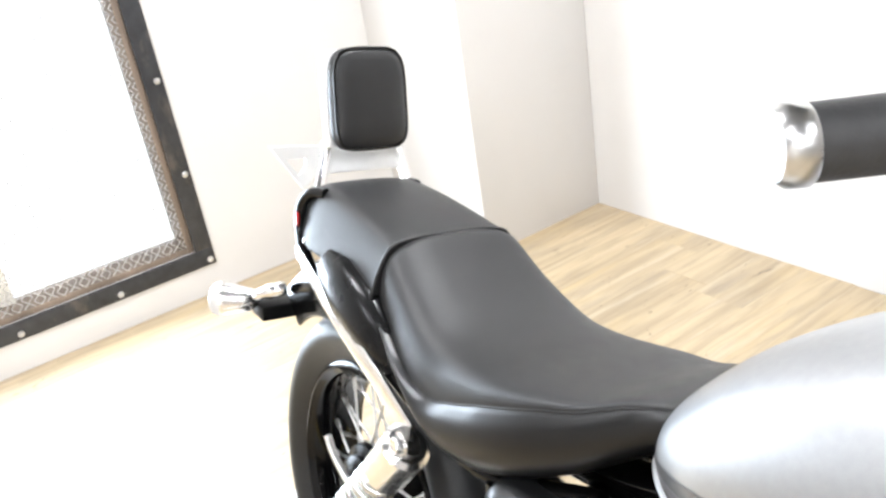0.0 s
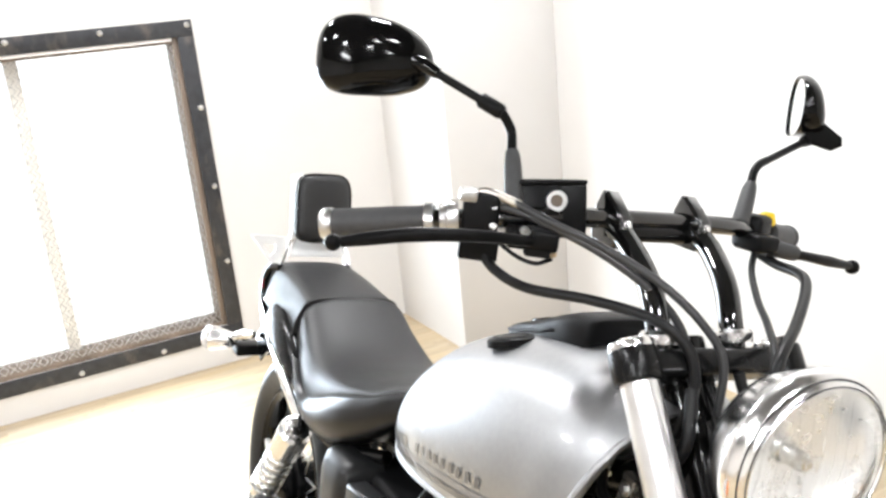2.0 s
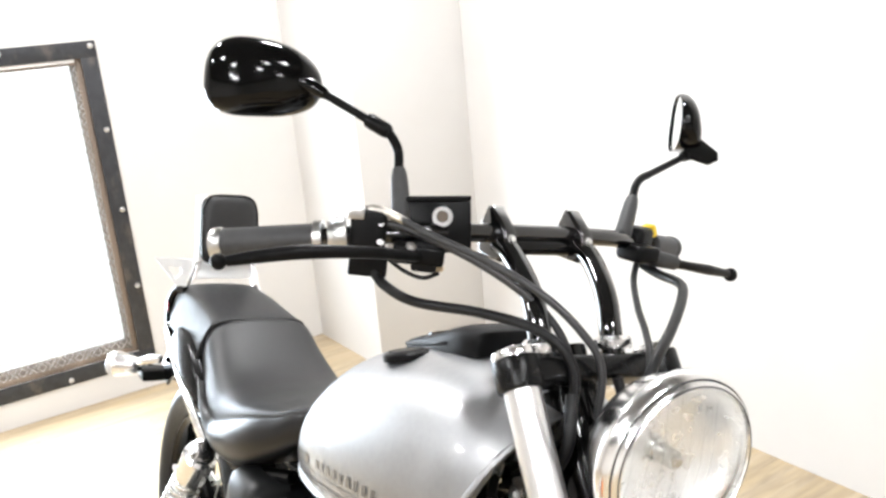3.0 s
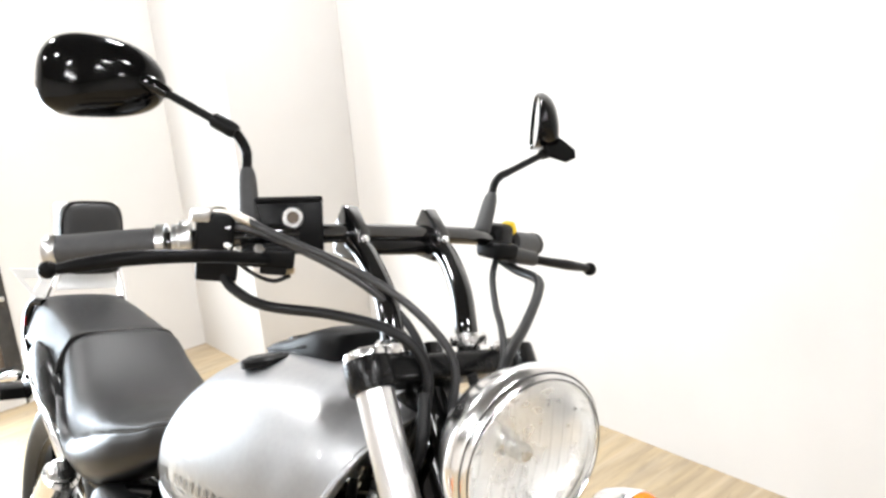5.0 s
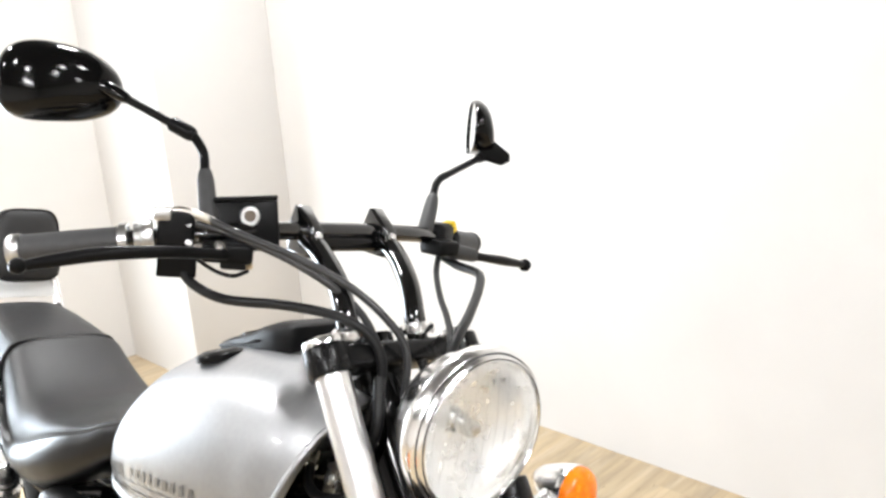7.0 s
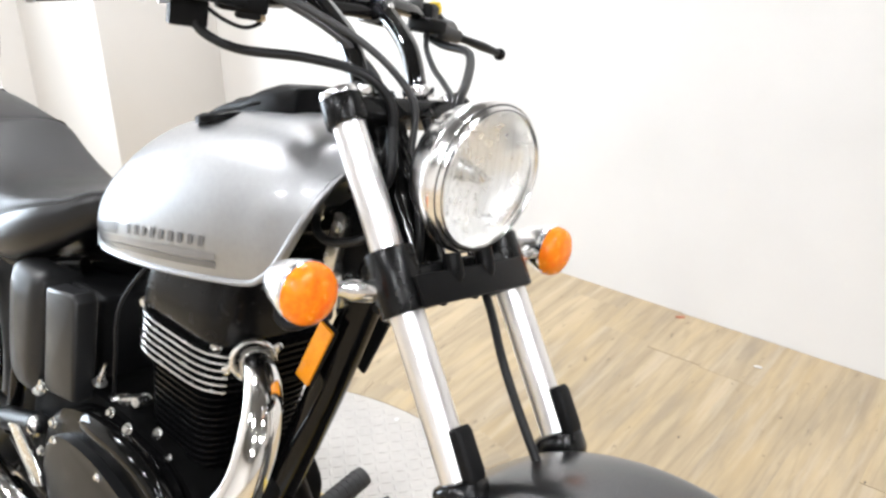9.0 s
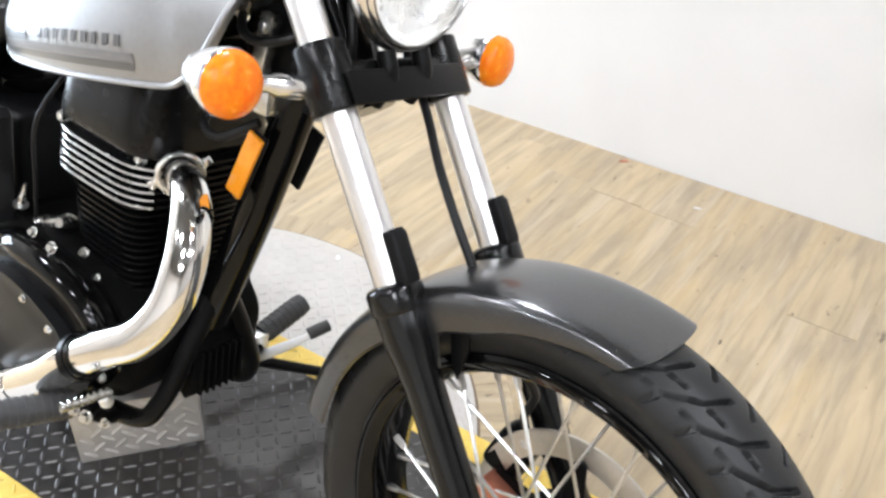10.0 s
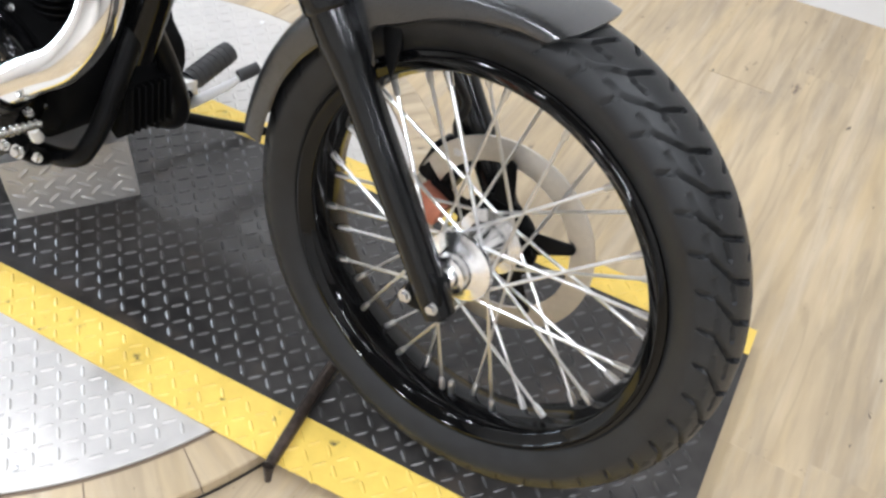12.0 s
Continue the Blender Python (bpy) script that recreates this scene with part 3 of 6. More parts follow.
def stand_block():
    """A tread-plate box under the frame."""
    m = pose(0.737, -0.105, 0, 0, 0, 58.5)
    t = thing("support_block", "bright aluminium tread-plate block standing under the engine", "block", m)
    part("body", block((0.205, 0.16, 0.125), Matrix.Translation((0, 0.08, 0.065)), 0.002), ALU_PLATE, t)
    spots = [(-0.085 + 0.034 * i + (0.017 if k % 2 else 0), 0.016 + 0.016 * k, radians(40 if k % 2 else -35)) for i in range(6) for k in range(7)]
    f = lugs("tread", [s for s in spots if abs(s[0]) < 0.094], 0, ALU_PLATE, t, 0.0150, 0.0044, 0.0026)
    f.matrix_basis = pose(0, -0.0001, 0.003, 90, 0, 0)
    part("screw", lathe([(0, 0.002), (0.004, 0.0018), (0.006, 0)], n=14), ZINC, t, m=facing((0.09, -0.0005, 0.016), (0, -1, 0)))
    return t


stand_block()


def scrap(name, label, category, x, y, turn, size, material):
    """A small flat flake lying on the boards."""
    t = thing(name, label, category, pose(x, y, FLOOR_Z, 0, 0, turn))
    outline = [(-0.013, -0.003), (-0.004, -0.006), (0.011, -0.002), (0.015, 0.003), (0.002, 0.005), (-0.010, 0.003)]
    part("flake", prism([(a * size, b * size) for a, b in outline], 0, 0.003, 0.0008, 1, pose(0, 0, 0.0045, -90, 0, 0)), material, t)


scrap("paint_chip", "small reddish paint chip lying on the plank floor", "chip", 0.756, 1.463, 30, 1.0, COPPER)
scrap("paint_chip", "reddish-brown crumb lying against the foot of the wall", "chip", -1.556, -1.021, 80, 1.3, COPPER)
scrap("paper_scrap", "tiny white paper scrap lying on the plank floor", "scrap", 1.037, 1.377, 12, 0.8, WALL)


# ---- the motorcycle ----
# x ahead, y to its left, z up, upright; the empty leans it on its side stand
BIKE = pose(0.0141, -0.1900, 0.0036, -13.9, 0, 4.14)
bike = thing("motorcycle", "silver and black single-cylinder cruiser motorcycle leaning on its side stand", "motorcycle", BIKE)

RAKE = radians(34.9)
DOWN = Vector((math.sin(RAKE), 0, -math.cos(RAKE)))      # down the fork
AHEAD = Vector((math.cos(RAKE), 0, math.sin(RAKE)))
TOP = Vector((1.011, 0, 0.971))
_PIV = TOP + DOWN * 0.50
SHIFT = Matrix.Translation((0.006, 0.001, 0)) @ Matrix.Translation(_PIV) @ Matrix.Rotation(radians(-0.95), 4, AHEAD) @ Matrix.Translation(-_PIV)
STEER = Matrix.Translation((1.0, -0.012, 0.97)) @ Matrix.Rotation(radians(-4.0), 4, -DOWN) @ Matrix.Translation((-1.0, 0, -0.97))


def front(name, bm, material, parent=bike, label="", smooth=40):
    """A part that turns with the handlebar."""
    return part(name, bm, material, parent, label, SHIFT if parent is bike else None, smooth)


def turned(name, bm, material, label=""):
    """A part that turns with the front wheel, a little to the right."""
    return part(name, bm, material, bike, label, STEER)


def along_fork(s, y=0.0, off=0.0):
    return TOP + DOWN * s + AHEAD * off + Vector((0, y, 0))


HUB = Vector((1.482, 0.0, 0.336))


# wheels
def tyre_mesh(R, half, bead, seat, rounds, grooved):
    n, prof = rounds, []
    for v in np.linspace(-1, 1, 161 if grooved else 61):
        if abs(v) < 0.62:                              # crown
            y = v / 0.62 * half * 0.86
            r = R - (R - bead) * 0.26 * (abs(v) / 0.62) ** 2.2
        else:                                          # sidewall
            k = (abs(v) - 0.62) / 0.38
            y = math.copysign(half * (0.86 + 0.14 * math.sin(min(1, k * 2.4) * math.pi / 2)) + (seat - half) * max(0, (k - 0.36) / 0.64) ** 1.6, v)
            r = R - (R - bead) * (0.26 + 0.74 * k)
        prof.append((r, y))
    prof = np.array(prof)
    ang = np.linspace(0, 2 * math.pi, n, endpoint=False)
    cut = np.zeros((n, len(prof)))
    if grooved:
        arc = np.r_[0, np.cumsum(np.hypot(np.diff(prof[:, 0]), np.diff(prof[:, 1])))]
        arc -= arc[len(arc) // 2]
        pitch = 2 * math.pi / 44
        lines = []
        for side, o in ((-1, 0.0), (1, 0.5)):
            for line in ([(0.003, 0.0), (0.028, 0.28), (0.038, 0.62), (0.0468, 0.93), (0.0493, 1.10), (0.0487, 1.50)], [(0.066, 1.25), (0.0546, 1.09), (0.0490, 1.10)], [(0.030, 0.17), (0.029, -0.22)]):
                lines.append([(side * q, t + o) for q, t in line])
        A, S = np.meshgrid(np.mod(ang / pitch, 1), arc, indexing="ij")
        for line in lines:
            for (s0, t0), (s1, t1) in zip(line, line[1:]):
                ux, uy = (t1 - t0) * pitch * R, s1 - s0
                for k in range(-2, 3):
                    px, py = (A - t0 + k) * pitch * R, S - s0
                    h = np.clip((px * ux + py * uy) / (ux * ux + uy * uy), 0, 1)
                    d = np.hypot(px - h * ux, py - h * uy)
                    cut = np.maximum(cut, np.clip((0.0031 - d) / 0.0010, 0, 1))
    verts = []
    for i, a in enumerate(ang):
        for j, (r, y) in enumerate(prof):
            rr = r - 0.0075 * cut[i, j]
            verts.append((rr * math.cos(a), y, rr * math.sin(a)))
        verts.append(((bead - 0.006) * math.cos(a), seat * 0.85, (bead - 0.006) * math.sin(a)))
        verts.append(((bead - 0.006) * math.cos(a), -seat * 0.85, (bead - 0.006) * math.sin(a)))
    m = len(prof) + 2
    faces = [(i * m + j, ((i + 1) % n) * m + j, ((i + 1) % n) * m + (j + 1) % m, i * m + (j + 1) % m) for i in range(n) for j in range(m)]
    bm = bmesh.new()
    vs = [bm.verts.new(v) for v in verts]
    for f in faces:
        bm.faces.new([vs[k] for k in f])
    return bm


def rim_mesh(bead, half):
    prof = [(bead + 0.013, half), (bead + 0.014, half - 0.003), (bead - 0.001, half - 0.006), (bead - 0.003, half * 0.55), (bead - 0.012, half * 0.36),
            (bead - 0.0125, -half * 0.36), (bead - 0.003, -half * 0.55), (bead - 0.001, -half + 0.006), (bead + 0.014, -half + 0.003), (bead + 0.013, -half),
            (bead + 0.008, -half - 0.0012), (bead + 0.0062, -half - 0.0034), (bead + 0.0040, -half - 0.0036), (bead + 0.0022, -half - 0.0012), (bead - 0.006, -half + 0.003), (bead - 0.009, -half + 0.006), (bead - 0.0105, -half * 0.60), (bead - 0.0155, -half * 0.40), (bead - 0.0170, 0),
            (bead - 0.0155, half * 0.40), (bead - 0.0105, half * 0.60), (bead - 0.009, half - 0.006), (bead - 0.006, half - 0.003), (bead + 0.0022, half + 0.0012), (bead + 0.0040, half + 0.0036), (bead + 0.0062, half + 0.0034), (bead + 0.008, half + 0.0012)]
    return lathe(prof, (0, 0, 0), (0, 1, 0), 120, loop=True)


def spoke(parent, a_rim, a_hub, r_rim, r_hub, y_hub, y_rim):
    p0 = Vector((r_hub * math.cos(a_hub), y_hub, r_hub * math.sin(a_hub)))
    p1 = Vector((r_rim * math.cos(a_rim), y_rim, r_rim * math.sin(a_rim)))
    d = (p1 - p0).normalized()
    bm = sweep([p0, p1], 0.0023, 6, 1)
    sweep([p1 - d * 0.019, p1 - d * 0.017, p1 - d * 0.004, p1 + d * 0.004], [0.0032, 0.0040, 0.0043, 0.0043], 8, 1, bm)
    part("spoke", bm, ZINC, parent)


def wheel(name, place, R, half, bead, m, tread, spokes, rim_half):
    w = part(name, rim_mesh(bead, rim_half), RIM_BLACK, bike, "black spoked wheel", m @ Matrix.Translation(place))
    part("tyre", tyre_mesh(R, half, bead + 0.0125, rim_half - 0.004, 1320 if tread else 180, tread), TYRE, w, "black rubber tyre" + (" with zigzag tread" if tread else ""), smooth=50)
    for i in range(spokes):
        side = -1 if i % 2 else 1
        lean = radians(60) * (-1 if (i // 2) % 2 else 1)
        a = radians(360 / spokes * i + 1)
        spoke(w, a, a + lean, bead - 0.0155, 0.040, side * 0.034, side * 0.008)
    return w


fw = wheel("front_wheel", HUB, 0.325, 0.0530, 0.2420, STEER, True, 36, 0.040)
part("hub", lathe([(0.010, -0.052), (0.026, -0.050), (0.030, -0.046), (0.0445, -0.040), (0.046, -0.036), (0.044, -0.031), (0.030, -0.026), (0.026, 0), (0.030, 0.026),
                   (0.044, 0.031), (0.046, 0.036), (0.0445, 0.041), (0.034, 0.046), (0.010, 0.050)], (0, 0, 0), (0, 1, 0), 40), CHROME, fw, "polished bright hub")
part("axle_cap", lathe([(0, -0.075), (0.014, -0.075), (0.016, -0.072), (0.018, -0.066), (0.024, -0.064), (0.026, -0.056), (0.026, -0.050), (0, -0.050)], (0, 0, 0), (0, 1, 0), 32), CHROME, fw, "bright axle spacer")
rotor = part("brake_disc", lathe([(0.101, 0.0495), (0.131, 0.0495), (0.132, 0.050), (0.132, 0.0535), (0.131, 0.054), (0.101, 0.054)], (0, 0, 0), (0, 1, 0), 96, loop=True), STEEL, fw, "plain steel brake disc")
carrier = lathe([(0.028, 0.047), (0.058, 0.047), (0.058, 0.052), (0.028, 0.052)], (0, 0, 0), (0, 1, 0), 40, loop=True)
for i in range(5):
    a = 72 * i + 20
    prism([(0.05, -0.016), (0.106, -0.007), (0.110, 0.0), (0.106, 0.007), (0.05, 0.016)], 0.0455, 0.0492, 0.001, 1, Matrix.Rotation(radians(-a), 4, "Y"), carrier)
part("disc_carrier", carrier, SATIN, rotor, "black five-armed carrier")

VALVE = radians(-85.4)
part("valve_stem", sweep([Vector((r * math.cos(VALVE), -0.006 - (0.240 - r) * 0.15, r * math.sin(VALVE))) for r in (0.232, 0.218, 0.2165, 0.206, 0.202)], [0.0042, 0.0040, 0.0046, 0.0046, 0.003], 10, 1), ZINC, fw, "short metal valve stem")

# fork
FORK_Y = (-0.0915, 0.108)
for y in FORK_Y:
    tube = front("fork_tube", sweep([along_fork(-0.004, y), along_fork(0.47, y)], 0.0195, 32, 1), TUBE, label="chrome fork tube")
    cap = lathe([(0, 0.007), (0.010, 0.0068), (0.012, 0.0045), (0.019, 0.0040), (0.0235, 0.002), (0.0245, -0.002), (0.0240, -0.006)], n=32)
    bmesh.ops.transform(cap, matrix=facing(along_fork(-0.009, y), -DOWN), verts=cap.verts)
    part("fork_cap", cap, CHROME, tube, "chrome fork cap")
    leg = lathe([(0.0215, 0.438), (0.0280, 0.440), (0.0308, 0.444), (0.0312, 0.448), (0.0312, 0.464), (0.0300, 0.468), (0.0282, 0.470), (0.0280, 0.500), (0.0245, 0.528), (0.0218, 0.550), (0.0212, 0.60), (0.0212, 0.80), (0.019, 0.828), (0.010, 0.834), (0, 0.834)], n=32)
    bmesh.ops.transform(leg, matrix=facing(along_fork(0, y), DOWN), verts=leg.verts)
    front("fork_leg", leg, LEG_BLACK, label="black lower fork leg")
    axle_lug = prism([(HUB.x - 0.036, HUB.z - 0.046), (HUB.x - 0.002, HUB.z - 0.044), (HUB.x + 0.008, HUB.z - 0.022), (HUB.x - 0.004, HUB.z + 0.004), (HUB.x - 0.024, HUB.z + 0.02), (HUB.x - 0.044, HUB.z - 0.02)], y - 0.0155, y + 0.0155, 0.006, 3)
    lug = front("axle_clamp", axle_lug, SATIN)
    for off in ((-0.016, -0.050), (0.020, -0.048)):
        part("pinch_bolt", bolt(facing((HUB.x - 0.022 + off[0], y - 0.018 if y < 0 else y + 0.018, HUB.z + off[1] + 0.02), (0, -1 if y < 0 else 1, 0)), 0.0062, 0.006), ZINC, lug)
    g = prism([(-0.006, -0.002), (0.008, 0.001), (0.012, 0.010), (0.012, 0.058), (0.008, 0.064), (-0.004, 0.063)], -0.0130, 0.0130, 0.005, 3)
    rot = Matrix.Translation(along_fork(0.448, y, 0.020)) @ Matrix.Rotation(-RAKE, 4, "Y")
    bmesh.ops.transform(g, matrix=rot, verts=g.verts)
    front("fork_guard", g, PLASTIC, label="black plastic fork guard")


def yoke(name, s, h, w, d0, d1, material, label, bev, r, grow):
    b = block((d1 - d0, 2 * w, h), Matrix.Translation(((d0 + d1) / 2, 0, 0)), bev, 3)
    for y in FORK_Y:
        lathe([(r - 0.003, -h / 2 - grow), (r - 0.0008, -h / 2 - grow + 0.001), (r, -h / 2 - grow + 0.003), (r, h / 2 + grow - 0.003), (r - 0.0008, h / 2 + grow - 0.001), (r - 0.003, h / 2 + grow), (0.0200, h / 2 + grow), (0.0200, -h / 2 - grow)], (0, y, 0), (0, 0, 1), 32, b, loop=True)
    bmesh.ops.transform(b, matrix=Matrix.Translation(along_fork(s)) @ Matrix.Rotation(-RAKE, 4, "Y"), verts=b.verts)
    return front(name, b, material, label=label)


yoke("top_yoke", 0.013, 0.028, 0.092, -0.022, 0.022, YOKE_BLACK, "black upper fork yoke", 0.008, 0.0255, 0.003)
lower = yoke("lower_yoke", 0.216, 0.028, 0.088, -0.026, 0.022, YOKE_BLACK, "black lower fork yoke", 0.006, 0.0290, 0.023)
for y in (-1, 1):
    for s in (0.192, 0.236):
        part("pinch_bolt", bolt(facing(along_fork(s, y * 0.098, -0.030), (0, y, 0)), 0.006, 0.008), SATIN, lower)
plate = block((0.006, 0.200, 0.037), Matrix.Translation(along_fork(0.236, 0, 0.034)) @ Matrix.Rotation(-RAKE, 4, "Y"), 0.003, 2)
front("yoke_cover", plate, SATIN, label="flat black fork cover plate")
front("steering_stem", sweep([along_fork(-0.02, 0, -0.03), along_fork(0.235, 0, -0.03)], 0.027, 24, 1), GLOSS)


# front mudguard, wrapped round the tyre
def mudguard(hub, r, half, a0, a1, n, skirt, tip):
    outer, inner = [], []
    for ring, shrink in ((outer, 0.0), (inner, 0.003)):
        for i in range(n + 1):
            t = i / n
            a = a0 + (a1 - a0) * t
            row = []
            for v in np.linspace(-1, 1, 25):
                aa = a + (tip * (1 - abs(v) ** 2.5) if i == 0 else 0) * -1
                if i == 0:
                    aa = a0 - tip * (1 - abs(v) ** 2.2)
                elif i < 6:
                    aa = a - tip * (1 - abs(v) ** 2.2) * (1 - i / 6) ** 1.5
                w = half * (0.90 + 0.10 * math.sin(math.pi * min(1, t * 1.1)))
                k = skirt(t)
                y = (w - shrink) * math.copysign(min(1, math.sin(min(1, abs(v) * 1.35) * math.pi / 2) ** 0.9), v) if abs(v) > 1e-6 else 0
                drop = (1 - math.sqrt(max(0, 1 - min(1, abs(v) * 1.30) ** 2.0))) * 0.040 * (0.45 + 0.55 * min(1.0, t / 0.32)) + max(0, abs(v) - 0.70) / 0.30 * k
                rr = r - 0.012 * max(0.0, 1 - t / 0.45) - shrink - drop
                row.append((hub.x + rr * math.cos(aa), y, hub.z + rr * math.sin(aa)))
            ring.append(row)
    bm = bmesh.new()
    vo = [[bm.verts.new(p) for p in row] for row in outer]
    vi = [[bm.verts.new(p) for p in row] for row in inner]
    m = len(vo[0])
    for grid in (vo, vi):
        for a, b in zip(grid, grid[1:]):
            for k in range(m - 1):
                bm.faces.new((a[k], a[k + 1], b[k + 1], b[k]))
    for i in range(n):
        for k in (0, m - 1):
            bm.faces.new((vo[i][k], vo[i + 1][k], vi[i + 1][k], vi[i][k]))
    for row_o, row_i in ((vo[0], vi[0]), (vo[-1], vi[-1])):
        for k in range(m - 1):
            bm.faces.new((row_o[k], row_o[k + 1], row_i[k + 1], row_i[k]))
    return bm


def front_skirt(t):
    return 0.001 + 0.046 * math.exp(-((t - 0.462) / 0.036) ** 4) + 0.008 * math.exp(-((t - 0.42) / 0.22) ** 2)


turned("front_mudguard", mudguard(HUB, 0.342, 0.074, radians(83), radians(172.5), 48, front_skirt, radians(6)), GREY_PAINT, "dark grey metallic front mudguard")
for y in (-1, 1):
    front("mudguard_bracket", prism([(1.322, 0.61), (1.352, 0.60), (1.357, 0.568), (1.350, 0.528), (1.338, 0.55)], y * 0.064, y * 0.070, 0.002, 2), SATIN)

# brake caliper and its hose, behind the left leg
cal = block((0.052, 0.045, 0.062), Matrix.Translation((1.378, 0.064, 0.388)) @ Matrix.Rotation(radians(20), 4, "Y"), 0.010, 3)
caliper = front("brake_caliper", cal, SATIN, label="black brake caliper")
part("pad_plate", block((0.045, 0.030, 0.034), Matrix.Translation((1.383, 0.030, 0.345)) @ Matrix.Rotation(radians(20), 4, "Y"), 0.004), COPPER, caliper, "copper-coloured brake pad plate")
part("banjo_bolt", bolt(facing((1.400, 0.045, 0.423), (0, -1, 0.2)), 0.007, 0.008), ZINC, caliper)
front("brake_hose", sweep([(1.402, 0.045, 0.424), (1.385, 0.050, 0.450), (1.392, 0.048, 0.485), (1.370, 0.022, 0.53), (1.318, -0.014, 0.62), (1.235, 0.006, 0.704), (1.178, 0.034, 0.760), (1.12, 0.05, 0.82), (1.08, 0.02, 0.93)], 0.0055, 10), CABLE, label="black brake hose")

# headlamp
LAMP = Vector((1.160, 0.0, 0.915))
LDIR = Vector((0.995, -0.06, -0.05)).normalized()
lm = facing(LAMP, LDIR)
shell = lathe([(0, -0.074), (0.025, -0.073), (0.050, -0.066), (0.068, -0.052), (0.078, -0.036), (0.0835, -0.022), (0.0850, -0.018), (0.0850, -0.016), (0.0885, -0.0155), (0.0908, -0.012), (0.0915, -0.006), (0.0908, -0.001), (0.0888, 0.0040), (0.0868, 0.0062), (0.0855, 0.0058), (0.0850, 0.0070), (0.0838, 0.0100), (0.0818, 0.0118), (0.0808, 0.0112), (0.0803, 0.0122), (0.0792, 0.0130), (0.0780, 0.0112), (0.0770, 0.007), (0.0770, -0.014), (0.068, -0.038), (0.045, -0.056), (0.018, -0.064), (0, -0.065)], n=72)
bmesh.ops.transform(shell, matrix=lm, verts=shell.verts)
lamp = front("headlamp", shell, CHROME, label="chrome round headlamp")
bowl = lathe([(0, -0.038), (0.017, -0.037), (0.040, -0.032), (0.061, -0.023), (0.0748, -0.009), (0.0779, -0.001), (0.0779, 0.004), (0.0772, 0.004), (0.0768, -0.001), (0.0730, -0.008), (0.060, -0.020), (0.040, -0.029), (0.017, -0.034), (0, -0.035)], n=64)
bmesh.ops.transform(bowl, matrix=lm, verts=bowl.verts)
part("reflector", bowl, REFLECTOR, lamp)
flutes = bmesh.new()
for k in range(-4, 5):
    y = k * 0.0165
    h = math.sqrt(max(0, 0.072 ** 2 - y * y))
    sweep([(-0.002, y, -h), (0.0065 - 1.6 * y * y, y, 0), (-0.002, y, h)], [0.0002, 0.0005, 0.0002], 6, 5, flutes)
bmesh.ops.transform(flutes, matrix=Matrix.Translation(LAMP + LDIR * 0.0045) @ Matrix.Rotation(math.atan2(-LDIR.z, LDIR.x), 4, "Y"), verts=flutes.verts)
part("lens_fluting", flutes, CLEAR, lamp).visible_shadow = False
for r, h in ((0.0856, 0.0062), (0.0809, 0.0116)):
    ring = lathe([(r - 0.0009, h - 0.0010), (r - 0.0007, h + 0.0007), (r + 0.0007, h + 0.0007), (r + 0.0009, h - 0.0010)], n=72, loop=True)
    bmesh.ops.transform(ring, matrix=lm, verts=ring.verts)
    part("bezel_groove", ring, RUBBER, lamp, "thin dark groove round the bezel")
gasket = lathe([(0.0789, 0.0070), (0.0782, 0.0076), (0.0778, 0.006), (0.0789, 0.004)], n=72, loop=True)
bmesh.ops.transform(gasket, matrix=lm, verts=gasket.verts)
part("gasket", gasket, RUBBER, lamp, "thin black rubber gasket")
lens = lathe([(0, 0.0225), (0.02, 0.022), (0.045, 0.0195), (0.066, 0.0150), (0.0778, 0.0095), (0.0781, 0.0060), (0.0750, 0.0060), (0.066, 0.0115), (0.045, 0.0165), (0.02, 0.019), (0, 0.0195)], n=64)
bmesh.ops.transform(lens, matrix=lm, verts=lens.verts)
part("lens", lens, CLEAR, lamp, "clear fluted glass lens").visible_shadow = False
bulb = lathe([(0, 0.000), (0.007, -0.002), (0.0095, -0.007), (0.0095, -0.026), (0.013, -0.028), (0.013, -0.034), (0.006, -0.036)], n=24)
bmesh.ops.transform(bulb, matrix=lm, verts=bulb.verts)
part("bulb_shield", bulb, ALLOY, lamp, "grey bulb shield")
front("headlamp_bracket", sweep([(1.155, -0.03, 0.828), (1.165, -0.03, 0.800), (1.150, -0.03, 0.770)], 0.011, 12), SATIN)
front("headlamp_bracket", sweep([(1.155, 0.03, 0.828), (1.165, 0.03, 0.800), (1.150, 0.03, 0.770)], 0.011, 12), SATIN)


